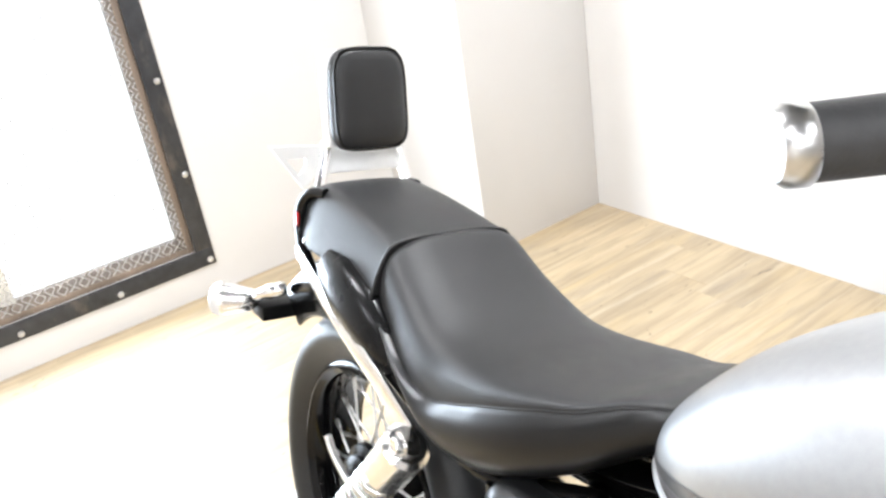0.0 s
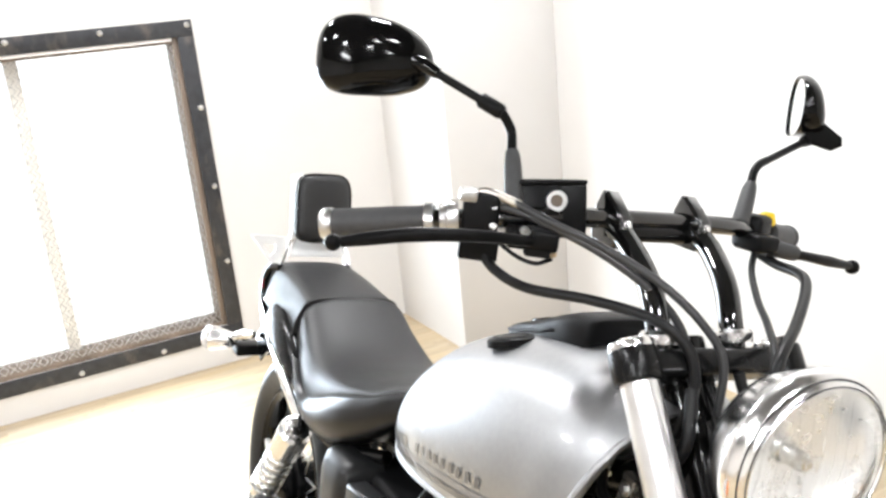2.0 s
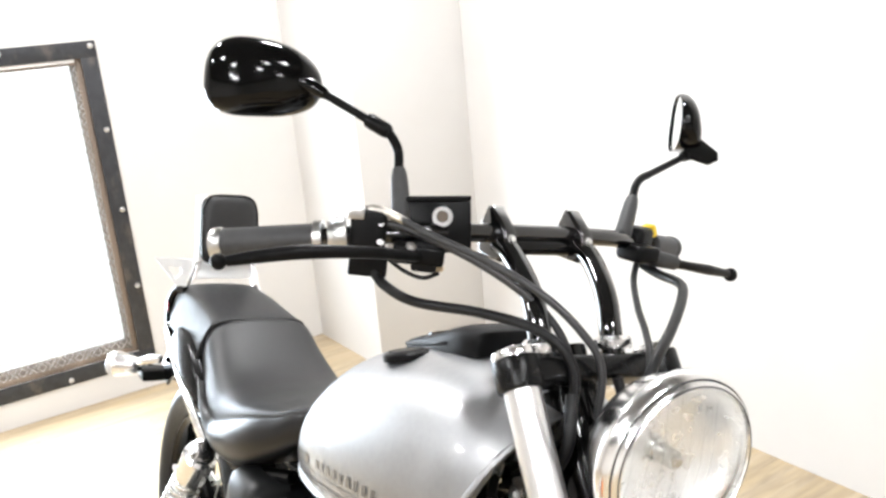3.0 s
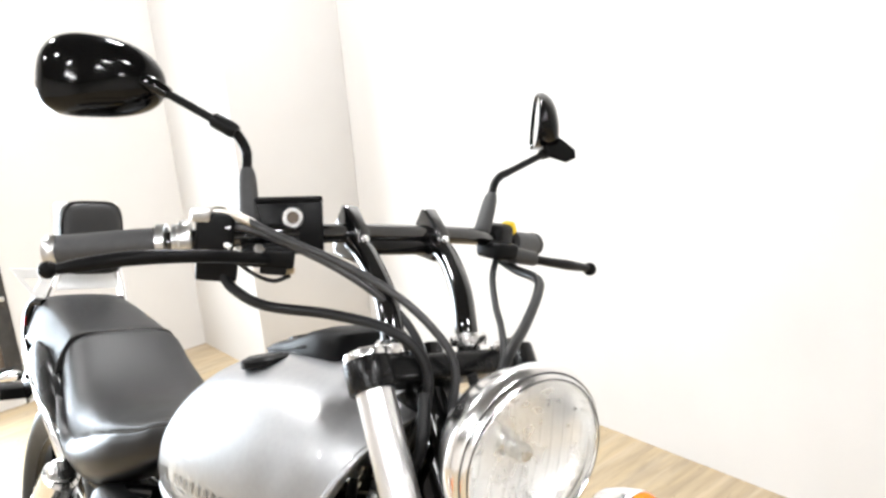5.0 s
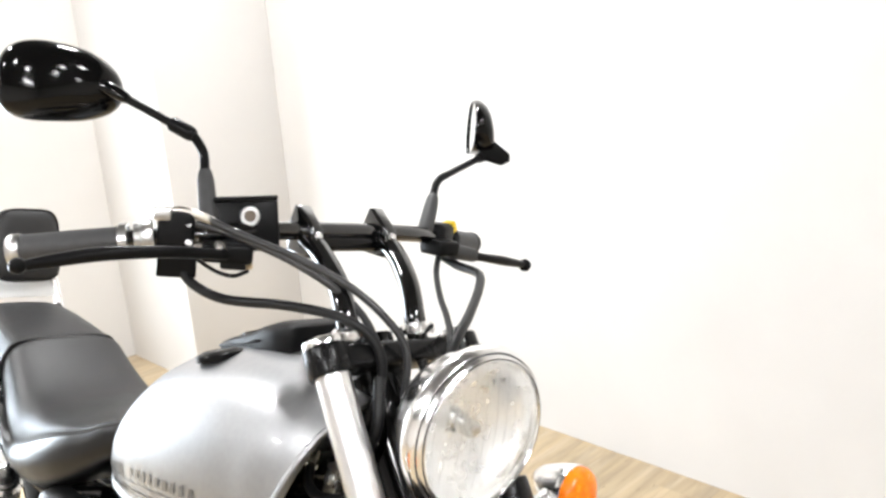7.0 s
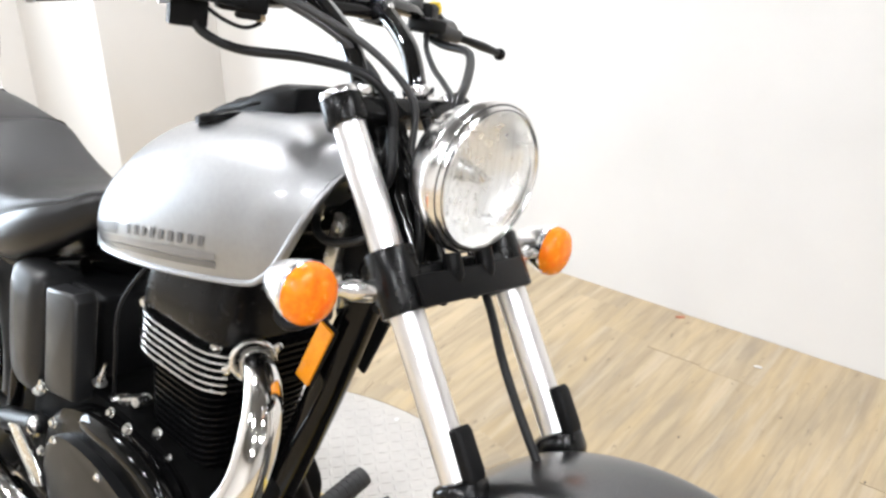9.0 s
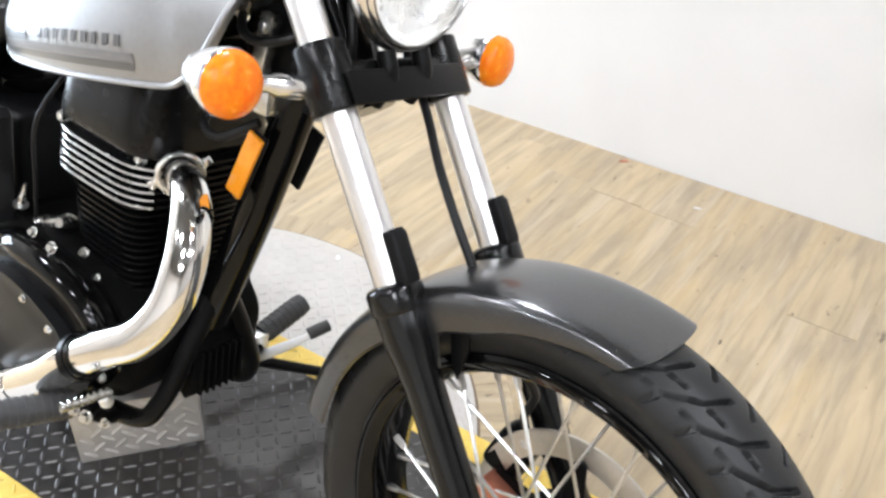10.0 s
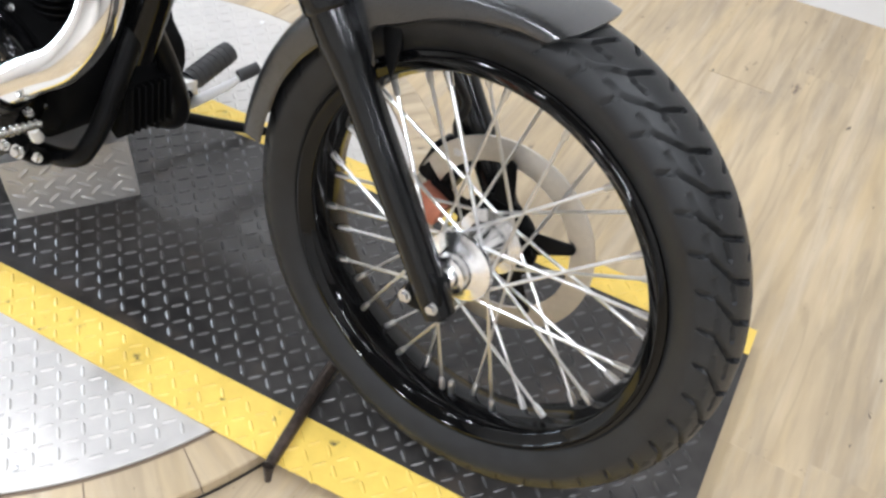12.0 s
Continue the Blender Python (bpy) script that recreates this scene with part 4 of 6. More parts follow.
# indicators
def indicator(place, out, face, lens_material, r, name="indicator", holder=front):
    """A bullet-shaped indicator on a stalk that reaches out sideways; its lens looks along face."""
    place, out, face = Vector(place), Vector(out), Vector(face).normalized()
    m = facing(place, face)
    body = lathe([(0, -0.058), (0.010, -0.055), (0.020, -0.044), (r * 0.82, -0.024), (r * 0.97, -0.006), (r, 0.0), (r * 0.98, 0.003), (r * 0.90, 0.003), (0, 0.002)], n=40)
    bmesh.ops.transform(body, matrix=m, verts=body.verts)
    it = holder(name, body, CHROME, label="chrome bullet indicator")
    lens_bm = lathe([(r * 0.97, 0.0032), (r * 0.96, 0.010), (r * 0.86, 0.017), (r * 0.6, 0.0225), (r * 0.3, 0.025), (0, 0.0255)], n=40)
    for ring in range(1, 4):
        lathe([(r * 0.24 * ring - 0.0012, 0.0255 - 0.0035 * ring ** 1.25 * 0.6), (r * 0.24 * ring, 0.0270 - 0.0035 * ring ** 1.25 * 0.6), (r * 0.24 * ring + 0.0012, 0.0250 - 0.0035 * ring ** 1.25 * 0.6)], n=32, bm=lens_bm, loop=True)
    bmesh.ops.transform(lens_bm, matrix=m, verts=lens_bm.verts)
    part("lens", lens_bm, lens_material, it, "amber lens" if lens_material is AMBER else "clear lens")
    stalk = lathe([(0.013, 0.0), (0.013, 0.010), (0.010, 0.012), (0.009, 0.030), (0.0125, 0.034), (0.0125, 0.048), (0.010, 0.052)], n=24)
    d = out - (place - face * 0.020)
    bmesh.ops.scale(stalk, vec=(1, 1, d.length / 0.052), verts=stalk.verts)
    bmesh.ops.transform(stalk, matrix=facing(place - face * 0.020, d), verts=stalk.verts)
    part("stalk", stalk, CHROME, it)
    return it


indicator((1.114, -0.208, 0.792), (1.128, -0.116, 0.784), (1, -0.05, 0), AMBER, 0.0345)
indicator((1.146, 0.202, 0.806), (1.140, 0.116, 0.790), (1, 0.05, 0), AMBER, 0.0345)

# handlebar: swept back, a little turned
def held(name, bm, material, label=""):
    return part(name, bm, material, bike, label)


for y, foot_y in ((-0.031, -0.046), (0.085, 0.056)):
    held("riser", sweep([(1.014, foot_y, 0.972), (1.004, foot_y, 0.998), (0.975, foot_y * 0.6 + y * 0.4, 1.034), (0.925, y, 1.064), (0.896, y, 1.078)], 0.0130, 20), PIANO, "gloss black curved riser")
    held("riser_nut", lathe([(0.020, 0), (0.021, 0.004), (0.021, 0.010), (0.017, 0.014), (0.013, 0.014)], (1.012, foot_y, 0.980), (-0.3, 0, 1), 24), CHROME, "chrome riser nut")
    c = prism([(0.862, 1.072), (0.868, 1.058), (0.908, 1.056), (0.918, 1.072), (0.914, 1.092), (0.884, 1.117), (0.875, 1.117), (0.864, 1.094)], y - 0.0098, y + 0.0098, 0.004, 3)
    cl = held("bar_clamp", c, PIANO, "gloss black handlebar clamp")
    for px, pz in ((0.912, 1.084), (0.903, 1.060)):
        part("clamp_bolt", bolt(facing((px + 0.004, y, pz), (1, 0, 0.3)), 0.0038, 0.004), CHROME, cl)
bar_line = [(0.757, -0.322, 1.043), (0.790, -0.275, 1.054), (0.832, -0.217, 1.067), (0.868, -0.150, 1.079), (0.884, -0.100, 1.085), (0.890, 0.025, 1.087), (0.884, 0.140, 1.085), (0.868, 0.200, 1.079), (0.845, 0.255, 1.071), (0.812, 0.330, 1.062), (0.800, 0.355, 1.060)]
held("handlebar", sweep(bar_line, 0.0113, 20), PIANO, "black swept-back handlebar")
held("bar_bridge", block((0.030, 0.128, 0.018), Matrix.Translation((0.890, 0.027, 1.072)), 0.006, 3), GLOSS)


def bar_point(y):
    pts = np.array(bar_line)
    return Vector((float(np.interp(y, pts[:, 1], pts[:, 0])), y, float(np.interp(y, pts[:, 1], pts[:, 2]))))


def bar_dir(y):
    return (bar_point(y + 0.01) - bar_point(y - 0.01)).normalized()


for y_in, y_out, right in ((-0.222, -0.312, True), (0.262, 0.348, False)):
    a, b = bar_point(y_in), bar_point(y_out)
    grip = held("grip", sweep([a, (a + b) / 2, b], [0.0160, 0.0166, 0.0166], 28), RUBBER, "black rubber handgrip")
    part("grip_flange", sweep([a, a.lerp(b, 0.08)], 0.0195, 28, 1), ZINC if right else RUBBER, grip, "bright collar" if right else "")
    end = lathe([(0.0168, 0), (0.0180, 0.002), (0.0180, 0.010), (0.015, 0.014), (0, 0.015)], n=28)
    bmesh.ops.transform(end, matrix=facing(b, (b - a)), verts=end.verts)
    part("bar_end", end, ZINC if right else RUBBER, grip, "bright end cap" if right else "")

# right switch, throttle and brake master cylinder
BARYAW = -28
HM = Matrix.Translation(bar_point(-0.180)) @ pose(0, 0, 0, 0, 0, BARYAW)
sw = held("switch_housing", block((0.034, 0.040, 0.046), HM @ Matrix.Translation((0.002, 0, 0.006)), 0.007, 3), PLASTIC, "black throttle and switch housing")
part("switch_box", block((0.032, 0.044, 0.032), Matrix.Translation((0.832, -0.166, 1.041)) @ pose(0, 0, 0, 0, 0, BARYAW), 0.003), PLASTIC, sw)
part("throttle_drum", lathe([(0.0205, 0), (0.022, 0.003), (0.022, 0.012), (0.018, 0.014), (0.018, 0.020)], bar_point(-0.200), -bar_dir(-0.20), 28), ZINC, sw, "bright throttle collar")
part("switch_cap", block((0.030, 0.020, 0.014), Matrix.Translation(bar_point(-0.196) + Vector((0.006, 0, 0.028))) @ pose(0, 0, 0, 0, 0, BARYAW), 0.003), ZINC, sw, "bright metal cap")
part("cable_elbow", sweep([(0.846, -0.188, 1.094), (0.856, -0.180, 1.103), (0.874, -0.166, 1.100), (0.888, -0.154, 1.095)], [0.0052, 0.0056, 0.0052, 0.0048], 14), STEEL, sw, "dull metal throttle cable elbow")
for dx, dz in ((0.020, 0.016), (0.021, -0.004)):
    part("housing_screw", bolt(facing(bar_point(-0.180) + Vector((dx, 0.004, dz)), (0.9, -0.4, 0.2)), 0.0036, 0.003), ZINC, sw)
part("kill_switch", block((0.010, 0.012, 0.008), Matrix.Translation(bar_point(-0.176) + Vector((-0.016, 0, 0.023))), 0.003), RED_LENS, sw, "small red switch")
MCM = Matrix.Translation((0.868, -0.099, 1.088)) @ pose(0, 0, 0, 7, -8, -33)
mc = held("master_cylinder", block((0.048, 0.072, 0.058), MCM, 0.003), SATIN, "black brake fluid reservoir")
part("reservoir_lid", block((0.051, 0.073, 0.006), MCM @ Matrix.Translation((0, 0, 0.0312)), 0.002), SATIN, mc)
front_face = (MCM.to_3x3() @ Vector((1, 0, 0)))[:]
part("sight_glass", lathe([(0.0066, 0.0), (0.0066, 0.0012), (0.0108, 0.0012), (0.0118, 0.0), (0.0118, -0.002), (0.0066, -0.002)], (MCM @ Vector((0.0248, 0.004, 0.011)))[:], front_face, 28, loop=True), ZINC, mc, "round sight glass ring")
part("sight_pane", lathe([(0, 0.0004), (0.0062, 0.0004), (0.0062, -0.001), (0, -0.001)], (MCM @ Vector((0.0244, 0.004, 0.011)))[:], front_face, 24), TAN, mc)
for k in (-1, 1):
    part("lid_screw", lathe([(0, 0.0008), (0.0035, 0.0008), (0.004, 0)], (MCM @ Vector((0, k * 0.028, 0.0342)))[:], (0, 0, 1), 12), ZINC, mc)
part("lever_perch", block((0.040, 0.056, 0.022), Matrix.Translation((0.893, -0.138, 1.062)) @ pose(0, 0, 0, 0, 0, BARYAW), 0.005, 3), SATIN, mc)
part("perch_bracket", block((0.018, 0.028, 0.032), Matrix.Translation((0.904, -0.136, 1.060)) @ pose(0, 0, 0, 0, 0, BARYAW), 0.003), PLASTIC, mc)
part("wire_connector", block((0.010, 0.012, 0.016), Matrix.Translation((0.900, -0.116, 1.050)) @ pose(0, 0, 0, 20, 0, BARYAW), 0.003), TAN_CLIP, mc, "tan wire connector")
part("clamp_half", block((0.010, 0.018, 0.040), Matrix.Translation((0.862, -0.150, 1.082)) @ pose(0, 0, 0, 0, -10, BARYAW), 0.003), ZINC, mc, "bright reservoir clamp")
part("perch_bolt", bolt(facing((0.905, -0.155, 1.071), (0.6, -0.2, 0.8)), 0.0045, 0.004), ZINC, mc)
lever = sweep([(0.905, -0.138, 1.060), (0.912, -0.17, 1.063), (0.911, -0.215, 1.065), (0.899, -0.275, 1.062), (0.884, -0.322, 1.053), (0.875, -0.345, 1.047)], [0.006, 0.0062, 0.0066, 0.0078, 0.0070, 0.0054], 14)
bmesh.ops.create_icosphere(lever, subdivisions=3, radius=0.0086, matrix=Matrix.Translation((0.872, -0.352, 1.046)))
held("brake_lever", lever, SATIN, "black ball-ended brake lever")

# left perch, clutch lever and switch
sl = held("switch_housing", block((0.036, 0.048, 0.044), Matrix.Translation(bar_point(0.222)) @ pose(0, 0, 0, 0, 0, 24), 0.008, 3), PLASTIC, "black left switch housing")
part("choke_tag", block((0.020, 0.014, 0.018), Matrix.Translation(bar_point(0.248) + Vector((0.008, 0, 0.020))) @ pose(0, 0, 0, 25, 0, 0), 0.004), YELLOW_TAG, sl, "yellow plastic tab")
pl = held("clutch_perch", block((0.045, 0.040, 0.022), Matrix.Translation((0.884, 0.205, 1.066)), 0.006, 3), SATIN, "black clutch lever perch")
part("adjuster_boot", sweep([(0.893, 0.212, 1.063), (0.897, 0.262, 1.056)], [0.012, 0.010], 18, 1), RUBBER, pl, "rubber adjuster boot")
lever = sweep([(0.896, 0.225, 1.060), (0.899, 0.28, 1.053), (0.893, 0.335, 1.046), (0.885, 0.388, 1.039)], [0.007, 0.0062, 0.0075, 0.0055], 14)
bmesh.ops.create_icosphere(lever, subdivisions=3, radius=0.0100, matrix=Matrix.Translation((0.883, 0.397, 1.037)))
held("clutch_lever", lever, SATIN, "black ball-ended clutch lever")


# mirrors
def mirror(name, base, boot_top, elbow, boss, centre, n_glass, w, h, collar, deep=1.0, droop=0.0):
    """A blunt teardrop mirror head on a bent stem out of a rubber boot; n_glass: where the glass looks."""
    base, boot_top, elbow, boss = Vector(base), Vector(boot_top), Vector(elbow), Vector(boss)
    rise = boot_top + (boot_top - base).normalized() * (elbow - boot_top).length * 0.55
    stem = held(name, sweep([boot_top, rise, elbow, elbow.lerp(boss, 0.12)], 0.0056, 14, 6), SATIN, "black oval mirror on a bent stem")
    part("stem_arm", sweep([elbow.lerp(boss, 0.10), boss], 0.0050, 14, 1), SATIN, stem)
    if collar:
        a, b = elbow, elbow.lerp(boss, 0.27)
        part("elbow_collar", sweep([a.lerp(b, -0.1), a, a.lerp(b, 0.1), b.lerp(a, 0.1), b], [0.0070, 0.0082, 0.0090, 0.0090, 0.0078], 16, 1), SATIN, stem, "black lock collar")
    part("boot", sweep([base, base.lerp(boot_top, 0.12), base.lerp(boot_top, 0.8), boot_top], [0.0100, 0.0112, 0.0096, 0.0072], 18, 4), RUBBER, stem, "rubber boot")
    z = Vector(n_glass).normalized()
    x = Vector((0, 0, 1)).cross(z).normalized()
    if x.y * centre[1] < 0:
        x = -x                                             # x points outwards
    y = Vector((0, 0, 1))
    y = (y - z * y.dot(z)).normalized()
    m = Matrix(((x.x, y.x, z.x, centre[0]), (x.y, y.y, z.y, centre[1]), (x.z, y.z, z.z, centre[2]), (0, 0, 0, 1)))

    def oval(k, d, slide=0.0):
        ring = []
        for a in np.linspace(0, 2 * math.pi, 64, endpoint=False):
            ca, sa = math.cos(a), math.sin(a)
            px = math.copysign(abs(ca) ** (0.62 if ca > 0 else 0.86), ca)
            py = math.copysign(abs(sa) ** (0.74 if ca > 0 else 0.86), sa) * (0.93 + 0.11 * px) + 0.05 * (1 - px * px) * (1 if sa > 0 else 0.2) - 0.07 * px * px
            ring.append(m @ Vector((px * w * k - slide, py * h * k - droop * h * (1 - k), d * deep)))
        return ring

    rows = ((0.935, 0.0040, 0), (0.940, 0.0075, 0), (0.965, 0.0090, 0), (0.99, 0.0075, 0), (1.0, 0.003, 0), (1.005, -0.001, 0), (0.975, -0.009, 0.001), (0.90, -0.018, 0.003), (0.76, -0.026, 0.006), (0.54, -0.0325, 0.010), (0.28, -0.0355, 0.014), (0.02, -0.036, 0.016))
    part("mirror_head", loft([oval(*r) for r in rows]), GLOSS, stem, "gloss black shell", smooth=60)
    part("mirror_glass", loft([oval(0.936, 0.0042), oval(0.936, 0.0050)]), MIRROR, stem, "mirror glass")
    return stem, m


near_stem = mirror("mirror", (0.866, -0.147, 1.090), (0.834, -0.140, 1.148), (0.817, -0.150, 1.188), (0.746, -0.215, 1.228), (0.696, -0.256, 1.231), (-0.96, 0.26, -0.10), 0.0685, 0.0475, True)[0]
part("neck", sweep([(0.758, -0.204, 1.2215), (0.744, -0.217, 1.2295), (0.722, -0.232, 1.236)], [0.0066, 0.0088, 0.0085], 16, 4), GLOSS, near_stem, "black mirror neck")
far_stem, far_m = mirror("mirror", (0.874, 0.182, 1.086), (0.844, 0.220, 1.135), (0.828, 0.247, 1.161), (0.797, 0.372, 1.203), (0.768, 0.372, 1.245), (-0.640, -0.768, -0.03), 0.066, 0.0455, False, 0.80, 0.75)
part("mount_arm", prism([(0.004, -0.004), (-0.016, 0.010), (-0.048, -0.012), (-0.050, -0.024), (-0.036, -0.032), (-0.004, -0.024)], -0.012, 0.012, 0.004, 3, far_m @ Matrix.Translation((-0.026, -0.026, -0.006)) @ Matrix(((0, 1, 0, 0), (0, 0, 1, 0), (1, 0, 0, 0), (0, 0, 0, 1)))), SATIN, far_stem, "black mirror mount")
part("mount_sleeve", sweep([Vector((0.801, 0.352, 1.196)), Vector((0.797, 0.372, 1.203)), Vector((0.800, 0.392, 1.208))], [0.0075, 0.0105, 0.0100], 16, 3), SATIN, far_stem)

# cables round the steering head
for name, pts, r in (("throttle_cable", [(0.884, -0.158, 1.097), (0.908, -0.138, 1.086), (0.955, -0.085, 1.064), (0.998, -0.046, 1.040), (1.033, -0.018, 1.010), (1.055, 0.0, 0.975), (1.06, 0.0, 0.92)], 0.0045),
                     ("throttle_cable", [(0.858, -0.174, 1.090), (0.895, -0.148, 1.086), (0.950, -0.09, 1.060), (0.994, -0.042, 1.024), (1.018, -0.018, 0.985), (1.015, 0.0, 0.93), (0.98, 0.0, 0.88)], 0.0045),
                     ("brake_line", [(0.842, -0.166, 1.034), (0.862, -0.158, 1.019), (0.905, -0.142, 1.010), (0.968, -0.10, 1.013), (1.018, -0.06, 1.006), (1.046, -0.035, 0.980), (1.052, -0.03, 0.936), (1.035, -0.035, 0.885), (1.0, -0.03, 0.86)], 0.0058),
                     ("clutch_cable", [(0.890, 0.200, 1.062), (0.912, 0.175, 1.036), (0.965, 0.135, 1.012), (1.015, 0.10, 0.998), (1.070, 0.055, 0.978), (1.09, 0.03, 0.92), (1.07, 0.02, 0.85)], 0.0042),
                     ("switch_wiring", [(0.865, 0.225, 1.052), (0.900, 0.228, 1.042), (0.952, 0.215, 1.040), (0.990, 0.180, 1.030), (1.042, 0.110, 1.006), (1.080, 0.048, 0.978), (1.09, 0.03, 0.91)], 0.0062),
                     ("switch_wire", [(0.852, -0.156, 1.050), (0.874, -0.142, 1.038), (0.892, -0.128, 1.034), (0.905, -0.116, 1.042)], 0.0024),
                     ("wiring_loom", [(1.06, -0.04, 0.95), (1.075, -0.05, 0.90), (1.05, -0.045, 0.84), (1.09, -0.03, 0.80), (1.06, 0.0, 0.76)], 0.0065),
                     ("wiring_loom", [(1.09, 0.0, 0.95), (1.10, -0.02, 0.88), (1.12, -0.03, 0.82), (1.10, -0.01, 0.78)], 0.005),
                     ("wiring_loom", [(1.05, 0.03, 0.96), (1.07, 0.045, 0.90), (1.09, 0.04, 0.84), (1.07, 0.03, 0.79)], 0.006)):
    held(name, sweep(pts, r, 10, 6), CABLE_GREY if name == "throttle_cable" else CABLE, "black sheathed " + name.replace("_", " "))

# ---- tank ----
# x, half width, foot z, top z
TANK = [(0.502, 0.030, 0.700, 0.722), (0.512, 0.066, 0.688, 0.742), (0.540, 0.094, 0.678, 0.778), (0.590, 0.118, 0.674, 0.828), (0.655, 0.134, 0.682, 0.874), (0.730, 0.144, 0.694, 0.906), (0.805, 0.148, 0.707, 0.925),
        (0.880, 0.146, 0.721, 0.936), (0.935, 0.140, 0.732, 0.938), (0.962, 0.138, 0.744, 0.936), (0.985, 0.134, 0.766, 0.933), (1.000, 0.130, 0.790, 0.931), (1.012, 0.125, 0.822, 0.928), (1.024, 0.119, 0.860, 0.925), (1.034, 0.113, 0.892, 0.922), (1.038, 0.110, 0.906, 0.920)]
WIDEST = 0.30


def flank(f):
    """Share of the half width, f from the seam 0 to the widest line 1."""
    return 0.93 + 0.07 * math.sin(min(1.0, f) * math.pi / 2)


def tank_half(x, w, z0, z1):
    """Half a cross-section from the seam to the crown; ahead of the belly the seam cuts it off higher up."""
    foot = min(z0, 0.732 + 0.10 * (x - 0.935)) if x > 0.935 else z0
    hgt, full = z1 - foot, []
    for f in np.linspace(0, 1, 13):                         # flank, seam to widest line
        full.append((w * flank(f), foot + hgt * WIDEST * f))
    for a in np.linspace(0, math.pi / 2, 41)[1:]:           # shoulder to crown
        full.append((w * math.cos(a) ** 0.85, foot + hgt * (WIDEST + (1 - WIDEST) * math.sin(a) ** 0.95)))
    full = np.array(full)
    t0 = float(np.interp(z0, full[:, 1], range(len(full))))
    t = t0 + (len(full) - 1 - t0) * np.linspace(0, 1, 33)
    return list(zip(np.interp(t, range(len(full)), full[:, 0]), np.interp(t, range(len(full)), full[:, 1])))


def tank_ring(x, w, z0, z1):
    half = tank_half(x, w, z0, z1)
    edge = half[0][0]
    right = [(x, -y, z) for y, z in half]
    left = [(x, y, z) for y, z in half[-2::-1]]
    under = [(0.90, 0.01), (0.80, 0.20), (0.64, 0.48), (0.36, 0.60), (0.0, 0.62)]
    under += [(-a, b) for a, b in under[-2::-1]]
    return right + left + [(x, edge * a, z0 + (z1 - z0) * b) for a, b in under]


tank_rows = smooth_table(TANK, 60)
tank = part("fuel_tank", loft([tank_ring(*r) for r in tank_rows]), SILVER, bike, "silver metallic teardrop fuel tank", smooth=60)


def tank_side(x, f, lift=0.0):
    """A place on the tank's right flank: f from seam 0 to the widest line 1."""
    w, z0, z1 = [float(np.interp(x, tank_rows[:, 0], tank_rows[:, k])) for k in (1, 2, 3)]
    return Vector((x, -w * flank(f) - lift, z0 + (z1 - z0) * WIDEST * f))


for side in (-1, 1):
    lip = []
    for x in np.linspace(0.510, 1.0375, 70):
        y, z = tank_half(x, *[float(np.interp(x, tank_rows[:, 0], tank_rows[:, k])) for k in (1, 2, 3)])[0]
        lip.append((x, side * (y + 0.0005), z + 0.002))
    part("seam_lip", sweep(lip, 0.0042, 8, 1), SILVER, tank, "raised welded seam")

# decal stripes and marks on the flank
def decal_strip(f0, f1, x0, x1, material, name="decal", slant=0.0):
    rows = [[tank_side(x + slant * k, f0 + (f1 - f0) * k, 0.0012) for k in (0, 0.33, 0.67, 1.0)] for x in np.linspace(x0, x1, 30)]
    return part(name, loft(rows, cap=False, closed=False), material, tank)


decal_strip(0.44, 0.58, 0.535, 0.893, INK_LIGHT, "decal_bar")
decal_strip(0.26, 0.40, 0.545, 0.893, INK, "decal_line")
decal_strip(0.62, 0.92, 0.525, 0.660, INK, "decal_bar")
# a row of nine dark marks above the stripe
for k in range(9):
    x0 = 0.694 + 0.0210 * k
    w = 0.0092 if k != 5 else 0.0110
    rows = [[tank_side(x0 + w * u + 0.002 * f, 0.68 + 0.22 * f, 0.0014) for f in (0, 0.33, 0.67, 1.0)] for u in (0, 0.25, 0.5, 0.75, 1.0)]
    part("decal_mark", loft(rows, cap=False, closed=False), INK, tank)

# filler cap and console on top of the tank
cap = part("filler_cap", lathe([(0, 0.0060), (0.022, 0.0056), (0.0285, 0.0042), (0.0308, 0.002), (0.0310, -0.006)], (0.775, -0.066, 0.9085), (-0.25, -0.10, 0.96), 40), SATIN, tank, "round black filler cap")
part("cap_ring", lathe([(0.0205, 0.0056), (0.0225, 0.0064), (0.0238, 0.0050)], (0.775, -0.066, 0.9085), (-0.25, -0.10, 0.96), 36, loop=True), PLASTIC, cap, "raised ring")
con = loft([[(x, 0.018 + w * math.copysign(abs(math.cos(a)) ** 0.35, math.cos(a)), z0 + (z1 - z0) * max(0.0, math.sin(a)) ** 0.35 if math.sin(a) > 0 else z0 - 0.012) for a in np.linspace(0, 2 * math.pi, 40, endpoint=False)]
            for x, w, z0, z1 in ((0.690, 0.024, 0.880, 0.896), (0.700, 0.040, 0.886, 0.908), (0.73, 0.048, 0.896, 0.920), (0.78, 0.052, 0.910, 0.938), (0.815, 0.058, 0.920, 0.954), (0.846, 0.058, 0.926, 0.966), (0.880, 0.056, 0.926, 0.968), (0.884, 0.053, 0.926, 0.966), (0.886, 0.048, 0.928, 0.960))])
console = part("tank_console", con, PLASTIC, tank, "black tank-top instrument console")
part("dial", lathe([(0, 0.001), (0.030, 0.001), (0.034, 0.003), (0.036, 0.0), (0.036, -0.004)], (0.752, 0.018, 0.927), (-0.34, 0, 0.94), 40), GLOSS, console)
